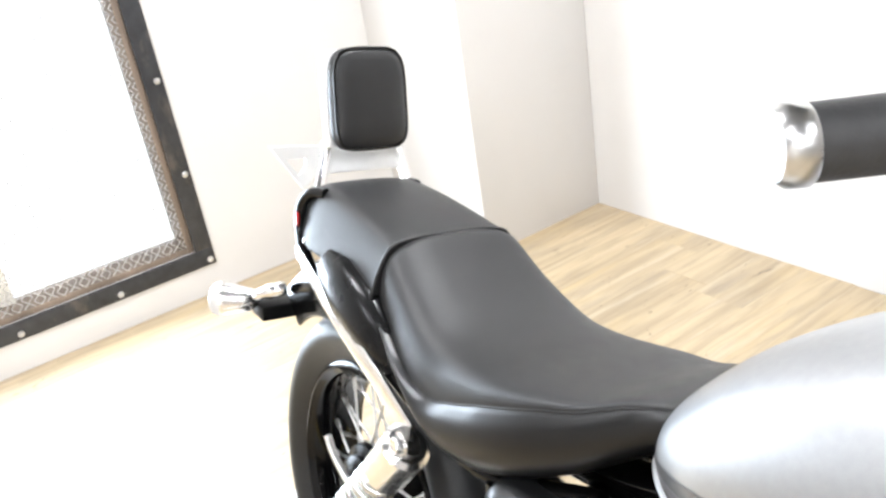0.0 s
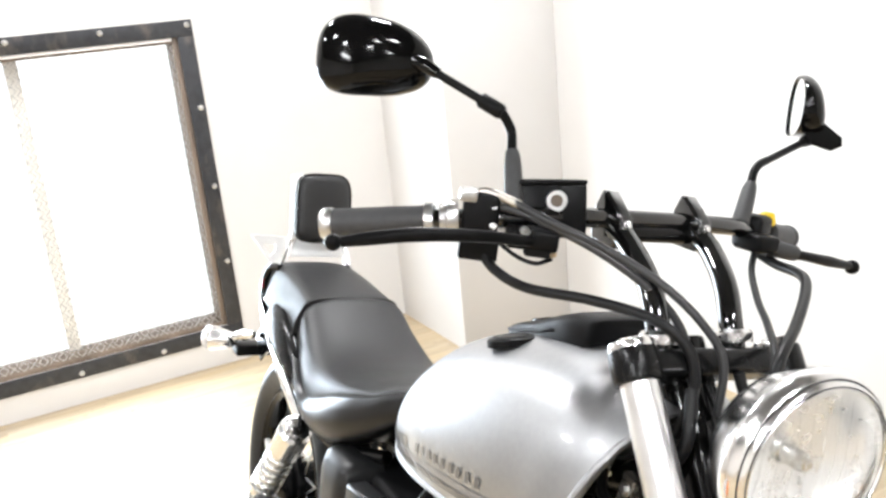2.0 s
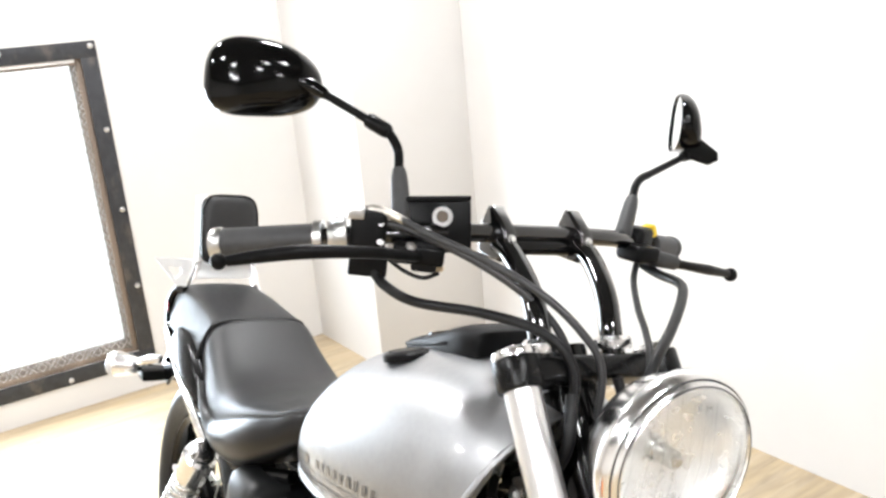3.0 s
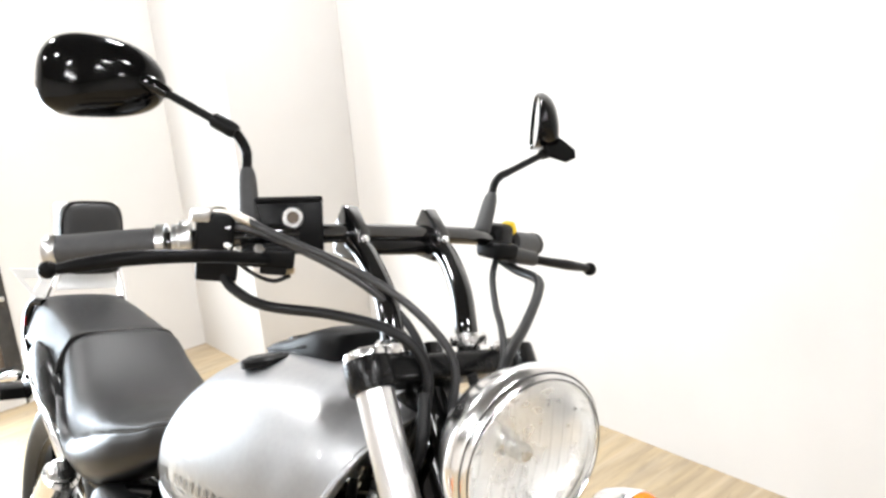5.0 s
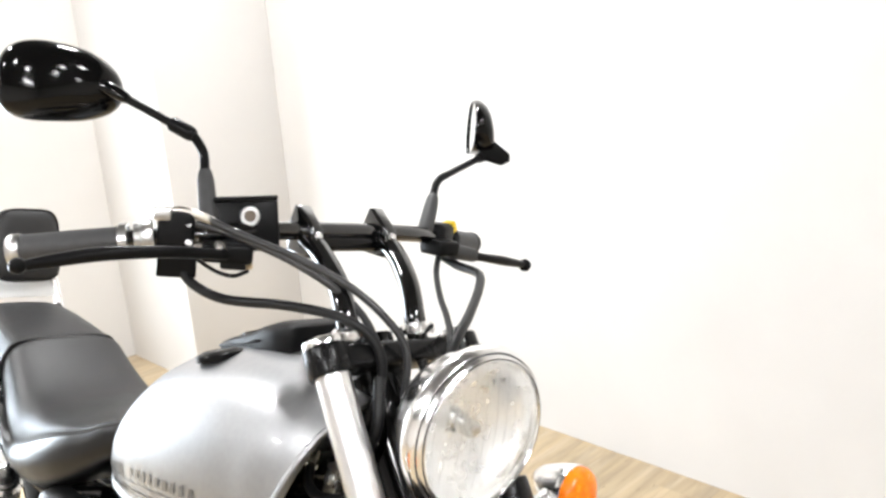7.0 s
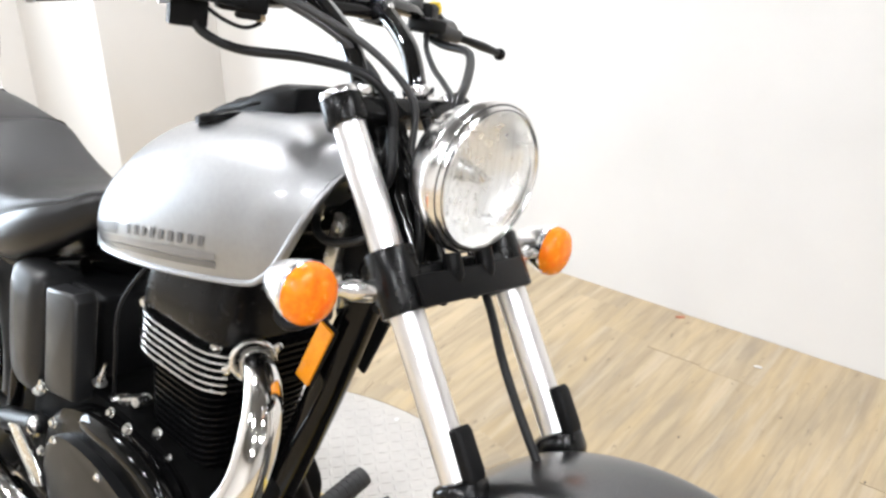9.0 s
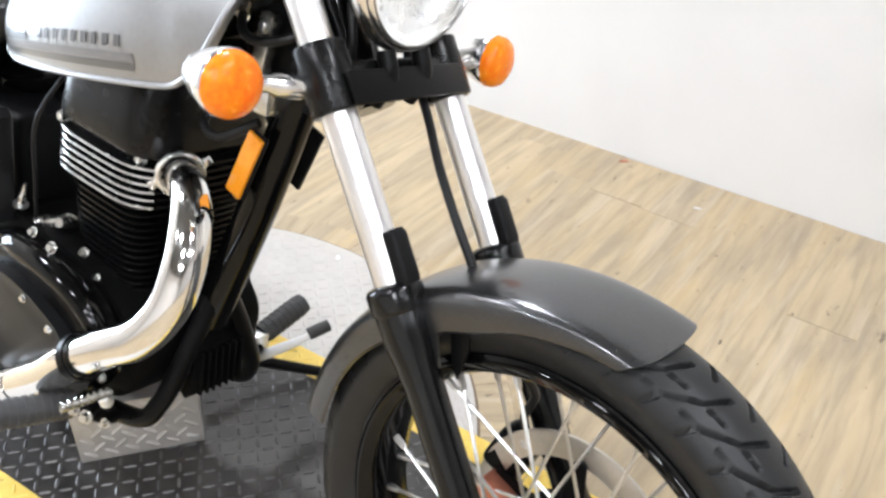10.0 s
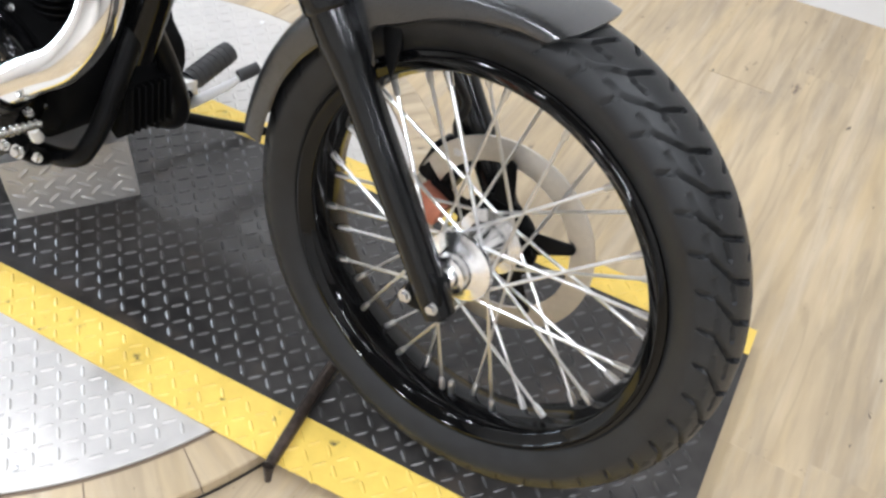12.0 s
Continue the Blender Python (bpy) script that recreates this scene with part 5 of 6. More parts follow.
part("console_trim", sweep([(0.700, -0.022, 0.900), (0.73, -0.030, 0.908), (0.78, -0.034, 0.922), (0.815, -0.040, 0.934), (0.848, -0.029, 0.942)], 0.0025, 8), PLASTIC, console, "raised trim line")

# ---- seat ----
# x, half width, skirt z, crown z, crown roundness
SEAT = [(0.530, 0.045, 0.690, 0.726, 0.6), (0.515, 0.072, 0.688, 0.738, 0.6), (0.480, 0.098, 0.664, 0.735, 0.5), (0.430, 0.120, 0.626, 0.715, 0.42), (0.370, 0.138, 0.592, 0.703, 0.36), (0.300, 0.146, 0.566, 0.692, 0.32), (0.230, 0.143, 0.566, 0.692, 0.30),
        (0.170, 0.137, 0.604, 0.706, 0.30), (0.110, 0.126, 0.640, 0.735, 0.30), (0.066, 0.119, 0.668, 0.762, 0.30), (0.052, 0.116, 0.675, 0.766, 0.30)]
PILLION = [(0.048, 0.106, 0.675, 0.766, 0.34), (0.030, 0.103, 0.678, 0.771, 0.34), (-0.020, 0.099, 0.684, 0.781, 0.36), (-0.090, 0.096, 0.690, 0.791, 0.38), (-0.150, 0.092, 0.694, 0.794, 0.42), (-0.195, 0.080, 0.698, 0.782, 0.5), (-0.215, 0.060, 0.702, 0.762, 0.6)]


SADDLE_SKIRT = ((0.60, 0.0), (0.84, 0.04), (0.955, 0.20), (1.0, 0.45), (0.988, 0.72), (0.945, 0.90), (0.905, 1.0))
SADDLE_PANEL = ((0.905, 0.0), (0.900, 0.28), (0.875, 0.53), (0.80, 0.74), (0.66, 0.88), (0.46, 0.96), (0.22, 0.992), (0.0, 1.0))


def crease_share(x):
    """How far up the saddle's side the stitched crease runs."""
    return float(np.interp(x, (0.05, 0.13, 0.19, 0.25, 0.31, 0.40, 0.52), (0.06, 0.12, 0.28, 0.54, 0.71, 0.83, 0.88)))


def saddle_row(x, w, z0, z1, top):
    """One cross-section of the saddle: its skirt, or the panel above the crease."""
    zc = z0 + crease_share(x) * (z1 - z0)
    w *= float(np.interp(crease_share(x), (0.05, 0.3, 0.65), (1.10, 1.06, 1.0)))
    lean = 0.012 + 0.02 * max(0.0, 0.25 - x)
    half = [(p.x * w, zc + p.y * (z1 - zc) if top else z0 + p.y * (zc - z0)) for p in catmull([(a, b, 0) for a, b in (SADDLE_PANEL if top else SADDLE_SKIRT)], 6)]
    if top:
        return [(x, lean - a, z) for a, z in half] + [(x, lean + a, z) for a, z in half[-2::-1]]
    return [(x, lean - a, z) for a, z in half[::-1]] + [(x, lean + a, z) for a, z in half]


PILLION_SIDE = ((0.70, 0.0), (1.09, 0.03), (1.13, 0.14), (1.07, 0.42), (0.99, 0.67), (0.92, 0.83), (0.86, 0.90), (0.76, 0.948), (0.58, 0.98), (0.28, 0.996), (0.0, 1.0))


def pillion_row(x, w, z0, z1):
    """One cross-section of the passenger pad: upright side panel, crisp shoulder, nearly flat top."""
    lean = 0.011 - 0.09 * max(0.0, 0.05 - x)
    half = [(p.x * w, z0 + p.y * (z1 - z0)) for p in catmull([(a, b, 0) for a, b in PILLION_SIDE], 5)]
    return [(x, lean - a, z) for a, z in half] + [(x, lean + a, z) for a, z in half[-2::-1]]


seat_rows = [r[:4] for r in smooth_table(SEAT, 64)]
saddle = part("seat", loft([saddle_row(*r, False) for r in seat_rows]), SKIRT, bike, "black vinyl stepped saddle", smooth=70)
part("top_panel", loft([saddle_row(*r, True) for r in seat_rows]), VINYL, saddle, "matt black vinyl top panel", smooth=70)
part("pillion_pad", loft([pillion_row(*r[:4]) for r in smooth_table(PILLION, 32)]), VINYL, saddle, "black vinyl passenger pad", smooth=60)
seam = [(p[0], p[1], p[2]) for p in pillion_row(0.050, 0.1085, 0.676, 0.7645)[6:-6]]
part("piping", sweep(seam, 0.0028, 8, 1), VINYL, saddle, "black seam piping")
crease = [(x, -w * float(np.interp(crease_share(x), (0.05, 0.3, 0.65), (1.10, 1.06, 1.0))) * 0.905 + 0.012 + 0.02 * max(0.0, 0.25 - x), z0 + (z1 - z0) * crease_share(x)) for x, w, z0, z1, q in smooth_table(SEAT[1:8], 24)]
part("piping", sweep(crease, 0.0013, 8, 1), VINYL, saddle)

# backrest on a chrome bar
BR = Matrix.Translation((-0.228, 0.026, 0.901)) @ pose(0, 0, 0, 0, -9, 5)
rings = []
for d, k in ((-0.006, 0.92), (-0.004, 0.975), (0.000, 1.0), (0.006, 1.0), (0.014, 0.97), (0.020, 0.90), (0.024, 0.74), (0.026, 0.45), (0.0265, 0.02)):
    ring = []
    for a in np.linspace(0, 2 * math.pi, 64, endpoint=False):
        c, s = math.cos(a), math.sin(a)
        y = math.copysign(abs(c) ** 0.42, c) * 0.068 * k * (1 - 0.05 * s)
        z = math.copysign(abs(s) ** 0.42, s) * 0.080 * k + 0.004
        ring.append(BR @ Vector((d, y, z)))
    rings.append(ring)
back = part("backrest", loft(rings), VINYL, bike, "black vinyl backrest pad", smooth=60)
edge = [BR @ Vector((0.016, math.copysign(abs(math.cos(a)) ** 0.42, math.cos(a)) * 0.0665 * (1 - 0.05 * math.sin(a)), math.copysign(abs(math.sin(a)) ** 0.42, math.sin(a)) * 0.0785 + 0.004)) for a in np.linspace(0, 2 * math.pi, 64)]
part("piping", sweep(edge, 0.002, 8, 1), SKIRT, back)
part("back_plate", block((0.020, 0.137, 0.150), BR @ Matrix.Translation((-0.017, 0, 0.006)), 0.006), ALLOY_LIGHT, back, "chrome backing plate")
for y in (-1, 1):
    part("upright", sweep([(-0.250, y * 0.056 + 0.034, 0.86), (-0.240, y * 0.068 + 0.030, 0.815), (-0.215, y * 0.084 + 0.020, 0.76), (-0.160, y * 0.106, 0.70)], 0.0085, 12), CHROME, back, "chrome upright")
part("cross_plate", block((0.006, 0.135, 0.055), Matrix.Translation((-0.244, 0.028, 0.812)) @ pose(0, 0, 0, 0, -30, 0), 0.003), ALLOY_LIGHT, back, "chrome cross plate")
tri = bmesh.new()
outl, hole = [(-0.130, 0.834), (-0.040, 0.830), (-0.045, 0.788), (-0.072, 0.761)], [(-0.102, 0.812), (-0.070, 0.812), (-0.068, 0.799), (-0.080, 0.785)]
for x0 in (-0.250,):
    vs = [[tri.verts.new((x0 + d, y, z)) for y, z in ring] for d in (-0.002, 0.002) for ring in (outl, hole)]
    for a, b in ((vs[0], vs[1]), (vs[2], vs[3]), (vs[0], vs[2]), (vs[1], vs[3])):
        for k in range(4):
            tri.faces.new((a[k], a[(k + 1) % 4], b[(k + 1) % 4], b[k]))
part("side_plate", tri, ALLOY_LIGHT, back, "pierced chrome side plate", smooth=0)

# ---- rear wheel, mudguard, lights ----
REAR = Vector((-0.060, 0.0, 0.302))
rw = wheel("rear_wheel", REAR, 0.305, 0.068, 0.2030, Matrix(), False, 36, 0.052)
part("hub", lathe([(0.010, -0.065), (0.030, -0.062), (0.062, -0.052), (0.078, -0.045), (0.080, -0.034), (0.050, -0.030), (0.046, 0.03), (0.070, 0.036), (0.072, 0.050), (0.030, 0.060), (0.010, 0.062)], (0, 0, 0), (0, 1, 0), 40), ENGINE, rw, "black brake drum hub")
part("drum_cover", lathe([(0, -0.080), (0.018, -0.079), (0.030, -0.072), (0.056, -0.068), (0.064, -0.060), (0.064, -0.050), (0, -0.050)], (0, 0, 0), (0, 1, 0), 36), ENGINE, rw)
part("brake_arm", sweep([(0.03, -0.085, 0.03), (-0.03, -0.088, 0.06), (-0.06, -0.088, 0.085)], 0.006, 10), ZINC, rw, "zinc-plated brake arm")


def flat_bar(pts, heights, thick):
    """An upright flat bar along a smooth line."""
    line = catmull(pts, 5)
    hs = np.interp(np.linspace(0, len(heights) - 1, len(line)), range(len(heights)), heights)
    rings = []
    for p, h in zip(line, hs):
        ring = []
        for a in np.linspace(0, 2 * math.pi, 20, endpoint=False):
            c, s = math.cos(a), math.sin(a)
            ring.append(p + Vector((0, math.copysign(abs(c) ** 0.5, c) * thick / 2, math.copysign(abs(s) ** 0.5, s) * float(h) / 2)))
        rings.append(ring)
    return loft(rings)


def rear_skirt(t):
    return 0.060 - 0.03 * abs(t - 0.45)


part("rear_mudguard", mudguard(Vector((-0.05, 0, 0.36)), 0.338, 0.098, radians(52), radians(136), 40, rear_skirt, radians(2)), GLOSS, bike, "gloss black rear mudguard")
for y in (-1, 1):
    part("mudguard_strut", flat_bar([(0.185, y * 0.124, 0.556), (0.10, y * 0.126, 0.594), (0.0, y * 0.126, 0.630), (-0.08, y * 0.122, 0.655), (-0.150, y * 0.114, 0.672), (-0.190, y * 0.108, 0.682)], (0.034, 0.034, 0.033, 0.031, 0.026, 0.020), 0.007), CHROME, bike, "chrome mudguard strut")
    part("strut_loop", sweep([(-0.080, y * 0.106, 0.625), (-0.130, y * 0.104 - 0.002, 0.655), (-0.178, y * 0.100 - 0.006, 0.700), (-0.190, y * 0.096 - 0.008, 0.745), (-0.170, y * 0.088 - 0.010, 0.776), (-0.135, y * 0.078 - 0.010, 0.783)], 0.0085, 12), GLOSS, bike, "black seat strap rail")
    part("side_pod", loft([[(x, y * (0.106 + (w + 0.006) * math.cos(a)), zc + 0.000 + (h + 0.008) * math.sin(a)) for a in np.linspace(0, 2 * math.pi, 24, endpoint=False)] for x, w, zc, h in ((-0.092, 0.0, 0.688, 0.0), (-0.078, 0.016, 0.684, 0.026), (-0.03, 0.024, 0.672, 0.038), (0.04, 0.023, 0.650, 0.038), (0.095, 0.012, 0.626, 0.028), (0.122, 0.0, 0.612, 0.004))]), YOKE_BLACK, bike, "gloss black side pod")


def plain(name, bm, material, label=""):
    return part(name, bm, material, bike, label)


indicator((-0.330, -0.178, 0.563), (-0.270, -0.095, 0.590), (-0.55, -0.83, 0.0), FROSTED, 0.030, holder=plain)
indicator((-0.330, 0.178, 0.563), (-0.270, 0.095, 0.590), (-0.55, 0.83, 0.0), FROSTED, 0.030, holder=plain)
plain("number_plate_bracket", block((0.05, 0.085, 0.026), Matrix.Translation((-0.300, -0.090, 0.545)), 0.004), SATIN)
part("side_marker", block((0.012, 0.004, 0.020), Matrix.Translation((-0.185, -0.112, 0.735)), 0.001), RED_LENS, bike, "small red marker")


# shock absorbers
def shock(y):
    top, foot = Vector((0.190, y, 0.552)), Vector((0.030, y * 1.11, 0.332))
    d = (foot - top).normalized()
    body = sweep([top + d * 0.005, foot], 0.017, 16, 1)
    s = plain("shock_absorber", body, CHROME, "chrome coil-over shock absorber")
    part("shroud", sweep([top + d * 0.010, top + d * 0.016, top + d * 0.085], [0.026, 0.0325, 0.0315], 28, 1), CHROME, s, "chrome top cover")
    side = d.orthogonal().normalized()
    up = d.cross(side)
    turns, L0, L1 = 6, 0.085, 0.225
    pts = [top + d * (L0 + (L1 - L0) * i / (turns * 14)) + 0.0255 * (math.cos(i / 14 * 2 * math.pi) * side + math.sin(i / 14 * 2 * math.pi) * up) for i in range(turns * 14 + 1)]
    part("spring", sweep(pts, 0.0062, 10, 1), ALLOY, s, "chrome coil spring")
    part("lower_cup", sweep([top + d * 0.222, top + d * 0.244], 0.027, 24, 1), CHROME, s)
    for p in (top, foot):
        part("mount_nut", bolt(facing(p + Vector((0, math.copysign(0.014, y), 0)), (0, math.copysign(1, y), 0)), 0.0115, 0.012), CHROME, s)


shock(-0.128)
shock(0.128)

# ---- frame ----
plain("down_tube", sweep([(1.045, 0, 0.80), (1.020, 0, 0.72), (0.975, 0, 0.58), (0.925, 0, 0.44), (0.900, 0, 0.37)], [0.024, 0.026, 0.027, 0.027, 0.027], 20), GLOSS, "gloss black frame down tube")
plain("backbone", sweep([(1.0, 0, 0.82), (0.85, 0, 0.76), (0.6, 0, 0.66), (0.45, 0, 0.60), (0.25, 0, 0.57)], 0.026, 16), GLOSS, "gloss black frame backbone")
for y in (-1, 1):
    plain("cradle_tube", sweep([(0.915, y * 0.01, 0.42), (0.915, y * 0.05, 0.34), (0.905, y * 0.085, 0.26), (0.86, y * 0.095, 0.215), (0.70, y * 0.10, 0.195), (0.45, y * 0.10, 0.185), (0.32, y * 0.10, 0.24)], 0.0145, 14), SATIN, "black cradle tube")
    plain("seat_rail", sweep([(0.45, y * 0.06, 0.60), (0.30, y * 0.10, 0.565), (0.10, y * 0.105, 0.60), (-0.12, y * 0.10, 0.65)], 0.012, 12), GLOSS)
    plain("rear_upright", sweep([(0.33, y * 0.10, 0.565), (0.345, y * 0.11, 0.42), (0.32, y * 0.11, 0.25)], 0.014, 12), GLOSS)
    plain("swingarm", sweep([(0.34, y * 0.10, 0.27), (0.15, y * 0.115, 0.285), (-0.06, y * 0.115, 0.302)], [0.020, 0.017, 0.015], 14), SATIN, "black swingarm")
plain("head_gusset", prism([(0.93, 0.80), (1.05, 0.90), (1.06, 0.78), (1.01, 0.66)], -0.022, 0.022, 0.006), SATIN)
plain("head_tube", sweep([along_fork(0.03, 0, -0.03), along_fork(0.25, 0, -0.03)], 0.034, 24, 1), GLOSS)
r = block((0.026, 0.006, 0.092), Matrix.Translation((0.990, -0.048, 0.643)) @ Matrix.Rotation(radians(21), 4, "Y"), 0.002)
refl = plain("side_reflector", r, AMBER_FLAT, "amber rectangular side reflector")
part("reflector_back", block((0.030, 0.005, 0.096), Matrix.Translation((0.990, -0.0424, 0.643)) @ Matrix.Rotation(radians(21), 4, "Y"), 0.002), PLASTIC, refl)
r = block((0.026, 0.006, 0.092), Matrix.Translation((0.998, 0.050, 0.640)) @ Matrix.Rotation(radians(21), 4, "Y"), 0.002)
plain("side_reflector", r, PLASTIC, "back of the far side reflector")

# ---- engine ----
CYL = Matrix.Translation((0.768, 0, 0.40)) @ pose(0, 0, 0, 0, 3, 0)


def fin(w, d, z, h, corner):
    pts = []
    for a in np.linspace(0, 2 * math.pi, 40, endpoint=False):
        c, s = math.cos(a), math.sin(a)
        pts.append((math.copysign(abs(c) ** corner, c) * d, math.copysign(abs(s) ** corner, s) * w))
    own = bmesh.new()
    a = [own.verts.new((x, y, z)) for x, y in pts]
    b = [own.verts.new((x, y, z + h)) for x, y in pts]
    f0, f1 = own.faces.new(a[::-1]), own.faces.new(b)
    for i in range(len(a)):
        j = (i + 1) % len(a)
        own.faces.new((a[i], a[j], b[j], b[i]))
    bmesh.ops.bevel(own, geom=list(f0.edges) + list(f1.edges), offset=0.0007, segments=1, affect="EDGES")
    bmesh.ops.transform(own, matrix=CYL, verts=own.verts)
    return own


barrel = lathe([(0.066, -0.10), (0.066, 0.25)], n=40)
bmesh.ops.transform(barrel, matrix=CYL, verts=barrel.verts)
engine = plain("engine", barrel, ENGINE, "black air-cooled single-cylinder engine")
for i in range(14):
    part("fin", fin(0.088 + 0.0011 * i, 0.070 + 0.0009 * i, -0.003 + i * 0.0110, 0.0034, 0.36), ENGINE, engine, "black cooling fin")
for i in range(6):
    f = part("fin", fin(0.116, 0.107, 0.1530 + i * 0.0107, 0.0042, 0.48), ENGINE, engine, "cooling fin with polished edge")
    for side in (-1, 1):
        pts = [CYL @ Vector((math.copysign(abs(math.cos(a)) ** 0.48, math.cos(a)) * 0.1072, side * abs(math.sin(a)) ** 0.48 * 0.1162, 0.1551 + i * 0.0107)) for a in np.linspace(0.62, math.pi - 0.35, 41)]
        part("polished_edge", sweep(pts, 0.0025, 6, 1), ALLOY, f, "bright polished fin edge")
head = fin(0.104, 0.090, 0.208, 0.018, 0.42)
part("cylinder_head", head, ENGINE, engine)
cover = bmesh.new()
rr = []
for z, k in ((0.224, 0.98), (0.228, 1.01), (0.236, 1.03), (0.302, 0.97), (0.328, 0.93), (0.336, 0.86), (0.340, 0.72), (0.341, 0.4)):
    rr.append([CYL @ Vector((math.copysign(abs(math.cos(a)) ** 0.34, math.cos(a)) * 0.098 * k, math.copysign(abs(math.sin(a)) ** 0.34, math.sin(a)) * 0.112 * k, z - 0.004)) for a in np.linspace(0, 2 * math.pi, 64, endpoint=False)])
part("rocker_cover", loft(rr, cover), YOKE_BLACK, engine, "smooth black rocker cover")
for x, y, z in ((0.078, -0.096, 0.218), (-0.086, -0.100, 0.218), (0.05, -0.082, 0.005), (-0.05, -0.082, 0.005), (-0.080, -0.07, 0.24)):
    part("head_bolt", bolt(CYL @ facing((x, y, z), (0, -1, 0)), 0.007, 0.009), ALLOY, engine)
case = prism([(0.42, 0.22), (0.60, 0.205), (0.81, 0.23), (0.880, 0.29), (0.885, 0.36), (0.80, 0.42), (0.66, 0.44), (0.50, 0.43), (0.40, 0.36)], -0.115, 0.115, 0.016, 3, steps=4)
part("crankcase", case, MATT, engine, "black crankcase")
cc = prism([(0.515, 0.31), (0.54, 0.225), (0.61, 0.192), (0.73, 0.200), (0.835, 0.270), (0.858, 0.350), (0.82, 0.405), (0.72, 0.425), (0.61, 0.425), (0.53, 0.385)], -0.150, -0.110, 0.012, 3, steps=4)
part("clutch_cover", cc, ENGINE, engine, "black right engine cover")
inner = prism([(0.543, 0.315), (0.556, 0.262), (0.610, 0.228), (0.700, 0.222), (0.782, 0.270), (0.802, 0.315), (0.786, 0.344), (0.745, 0.363), (0.676, 0.379), (0.605, 0.380), (0.560, 0.362)], -0.168, -0.148, 0.006, 3, steps=4)
plate = part("cover_plate", inner, PANEL, engine, "satin grey-black inset cover plate")
for a in np.linspace(0, 2 * math.pi, 10, endpoint=False):
    part("cover_bolt", bolt(facing((0.685 + 0.178 * math.cos(a), -0.150, 0.309 + 0.112 * math.sin(a)), (0, -1, 0)), 0.0062, 0.007), ALLOY, engine)
for x, z in ((0.708, 0.364), (0.770, 0.343), (0.742, 0.250), (0.580, 0.365)):
    part("cover_bolt", bolt(facing((x - 0.005, -0.168, z), (0, -1, 0)), 0.005, 0.005), ALLOY, plate)
part("oil_line_union", lathe([(0.010, 0), (0.011, 0.01), (0.010, 0.02), (0.007, 0.028), (0, 0.028)], (0.632, -0.082, 0.436), (-0.2, -1, 0.1), 20), ALLOY, engine, "alloy union")
part("oil_line_union", lathe([(0.010, 0), (0.012, 0.008), (0.010, 0.02), (0.007, 0.026), (0, 0.026)], (0.692, -0.088, 0.462), (0.3, -1, 0.2), 20), ALLOY, engine, "alloy union")
part("cam_tensioner", block((0.046, 0.020, 0.019), Matrix.Translation((0.662, -0.092, 0.448)) @ pose(0, 0, 0, 0, -22, 10), 0.005, 3), ALLOY, engine, "alloy chain tensioner")
rim = sweep([(0.638, -0.150, 0.422), (0.642, -0.151, 0.424), (0.654, -0.153, 0.426), (0.692, -0.157, 0.430), (0.750, -0.157, 0.428), (0.805, -0.155, 0.414), (0.846, -0.151, 0.380), (0.860, -0.148, 0.335)], [0.004, 0.0125, 0.0175, 0.0185, 0.0185, 0.0175, 0.015, 0.010], 18)
part("cover_rim", rim, GLOSS, engine, "gloss black rounded cover rim")
for x, y, z, r in ((0.505, -0.150, 0.420, 0.008), (0.700, -0.150, 0.462, 0.007), (0.745, -0.150, 0.456, 0.008), (0.770, -0.118, 0.450, 0.008), (0.800, -0.118, 0.425, 0.006), (0.845, -0.116, 0.345, 0.006), (0.850, -0.110, 0.300, 0.006)):
    part("case_bolt", bolt(facing((x, y, z), (0.1, -1, 0.25)), r * 0.78, 0.007), ALLOY, engine)

# carburettor side: air box, side cover and electrics under the tank
sidec = loft([[(xc + w * math.copysign(abs(math.cos(a)) ** 0.45, math.cos(a)) * (0.84 + 0.16 * math.sin(a)), y, zc + h * math.copysign(abs(math.sin(a)) ** 0.45, math.sin(a))) for a in np.linspace(0, 2 * math.pi, 40, endpoint=False)]
              for y, xc, zc, w, h in ((-0.060, 0.393, 0.478, 0.068, 0.112), (-0.108, 0.393, 0.478, 0.068, 0.112), (-0.126, 0.394, 0.478, 0.063, 0.106), (-0.136, 0.395, 0.480, 0.048, 0.090), (-0.139, 0.396, 0.480, 0.022, 0.05))])
plain("side_cover", sidec, PANEL, "rounded black side cover")
box_c = prism([(0.497, 0.588), (0.502, 0.414), (0.588, 0.428), (0.586, 0.588), (0.574, 0.600)], -0.150, -0.110, 0.007, 3)
plain("toolbox_cover", box_c, PANEL, "satin black boxy side panel")
for p0, p1, r0 in (((0.612, -0.110, 0.495), (0.598, -0.110, 0.458), 0.0058), ((0.498, -0.152, 0.432), (0.492, -0.152, 0.410), 0.0050)):
    end = plain("cable_adjuster", sweep([p0, Vector(p0).lerp(Vector(p1), 0.45), Vector(p0).lerp(Vector(p1), 0.5), p1], [r0 * 0.6, r0 * 0.7, r0, r0], 10, 1), ALLOY, "bright threaded cable adjuster")
    part("lock_nut", bolt(facing(p1, Vector(p1) - Vector(p0)), r0 * 1.5, 0.006), ZINC, end)
pivot = plain("pivot_tube", sweep([(0.340, -0.128, 0.289), (0.464, -0.136, 0.331)], 0.0205, 24, 1), SATIN, "black pivot tube")
part("end_cap", lathe([(0, 0.007), (0.010, 0.006), (0.0165, 0.003), (0.0195, -0.002), (0.0195, -0.010)], (0.468, -0.1363, 0.3324), (0.94, -0.06, 0.33), 28), CHROME, pivot, "chrome end cap")
plain("heat_shield", prism([(0.440, 0.338), (0.472, 0.348), (0.545, 0.302), (0.556, 0.276), (0.528, 0.264)], -0.176, -0.170, 0.002, 2), ALLOY, "bright metal heat shield")
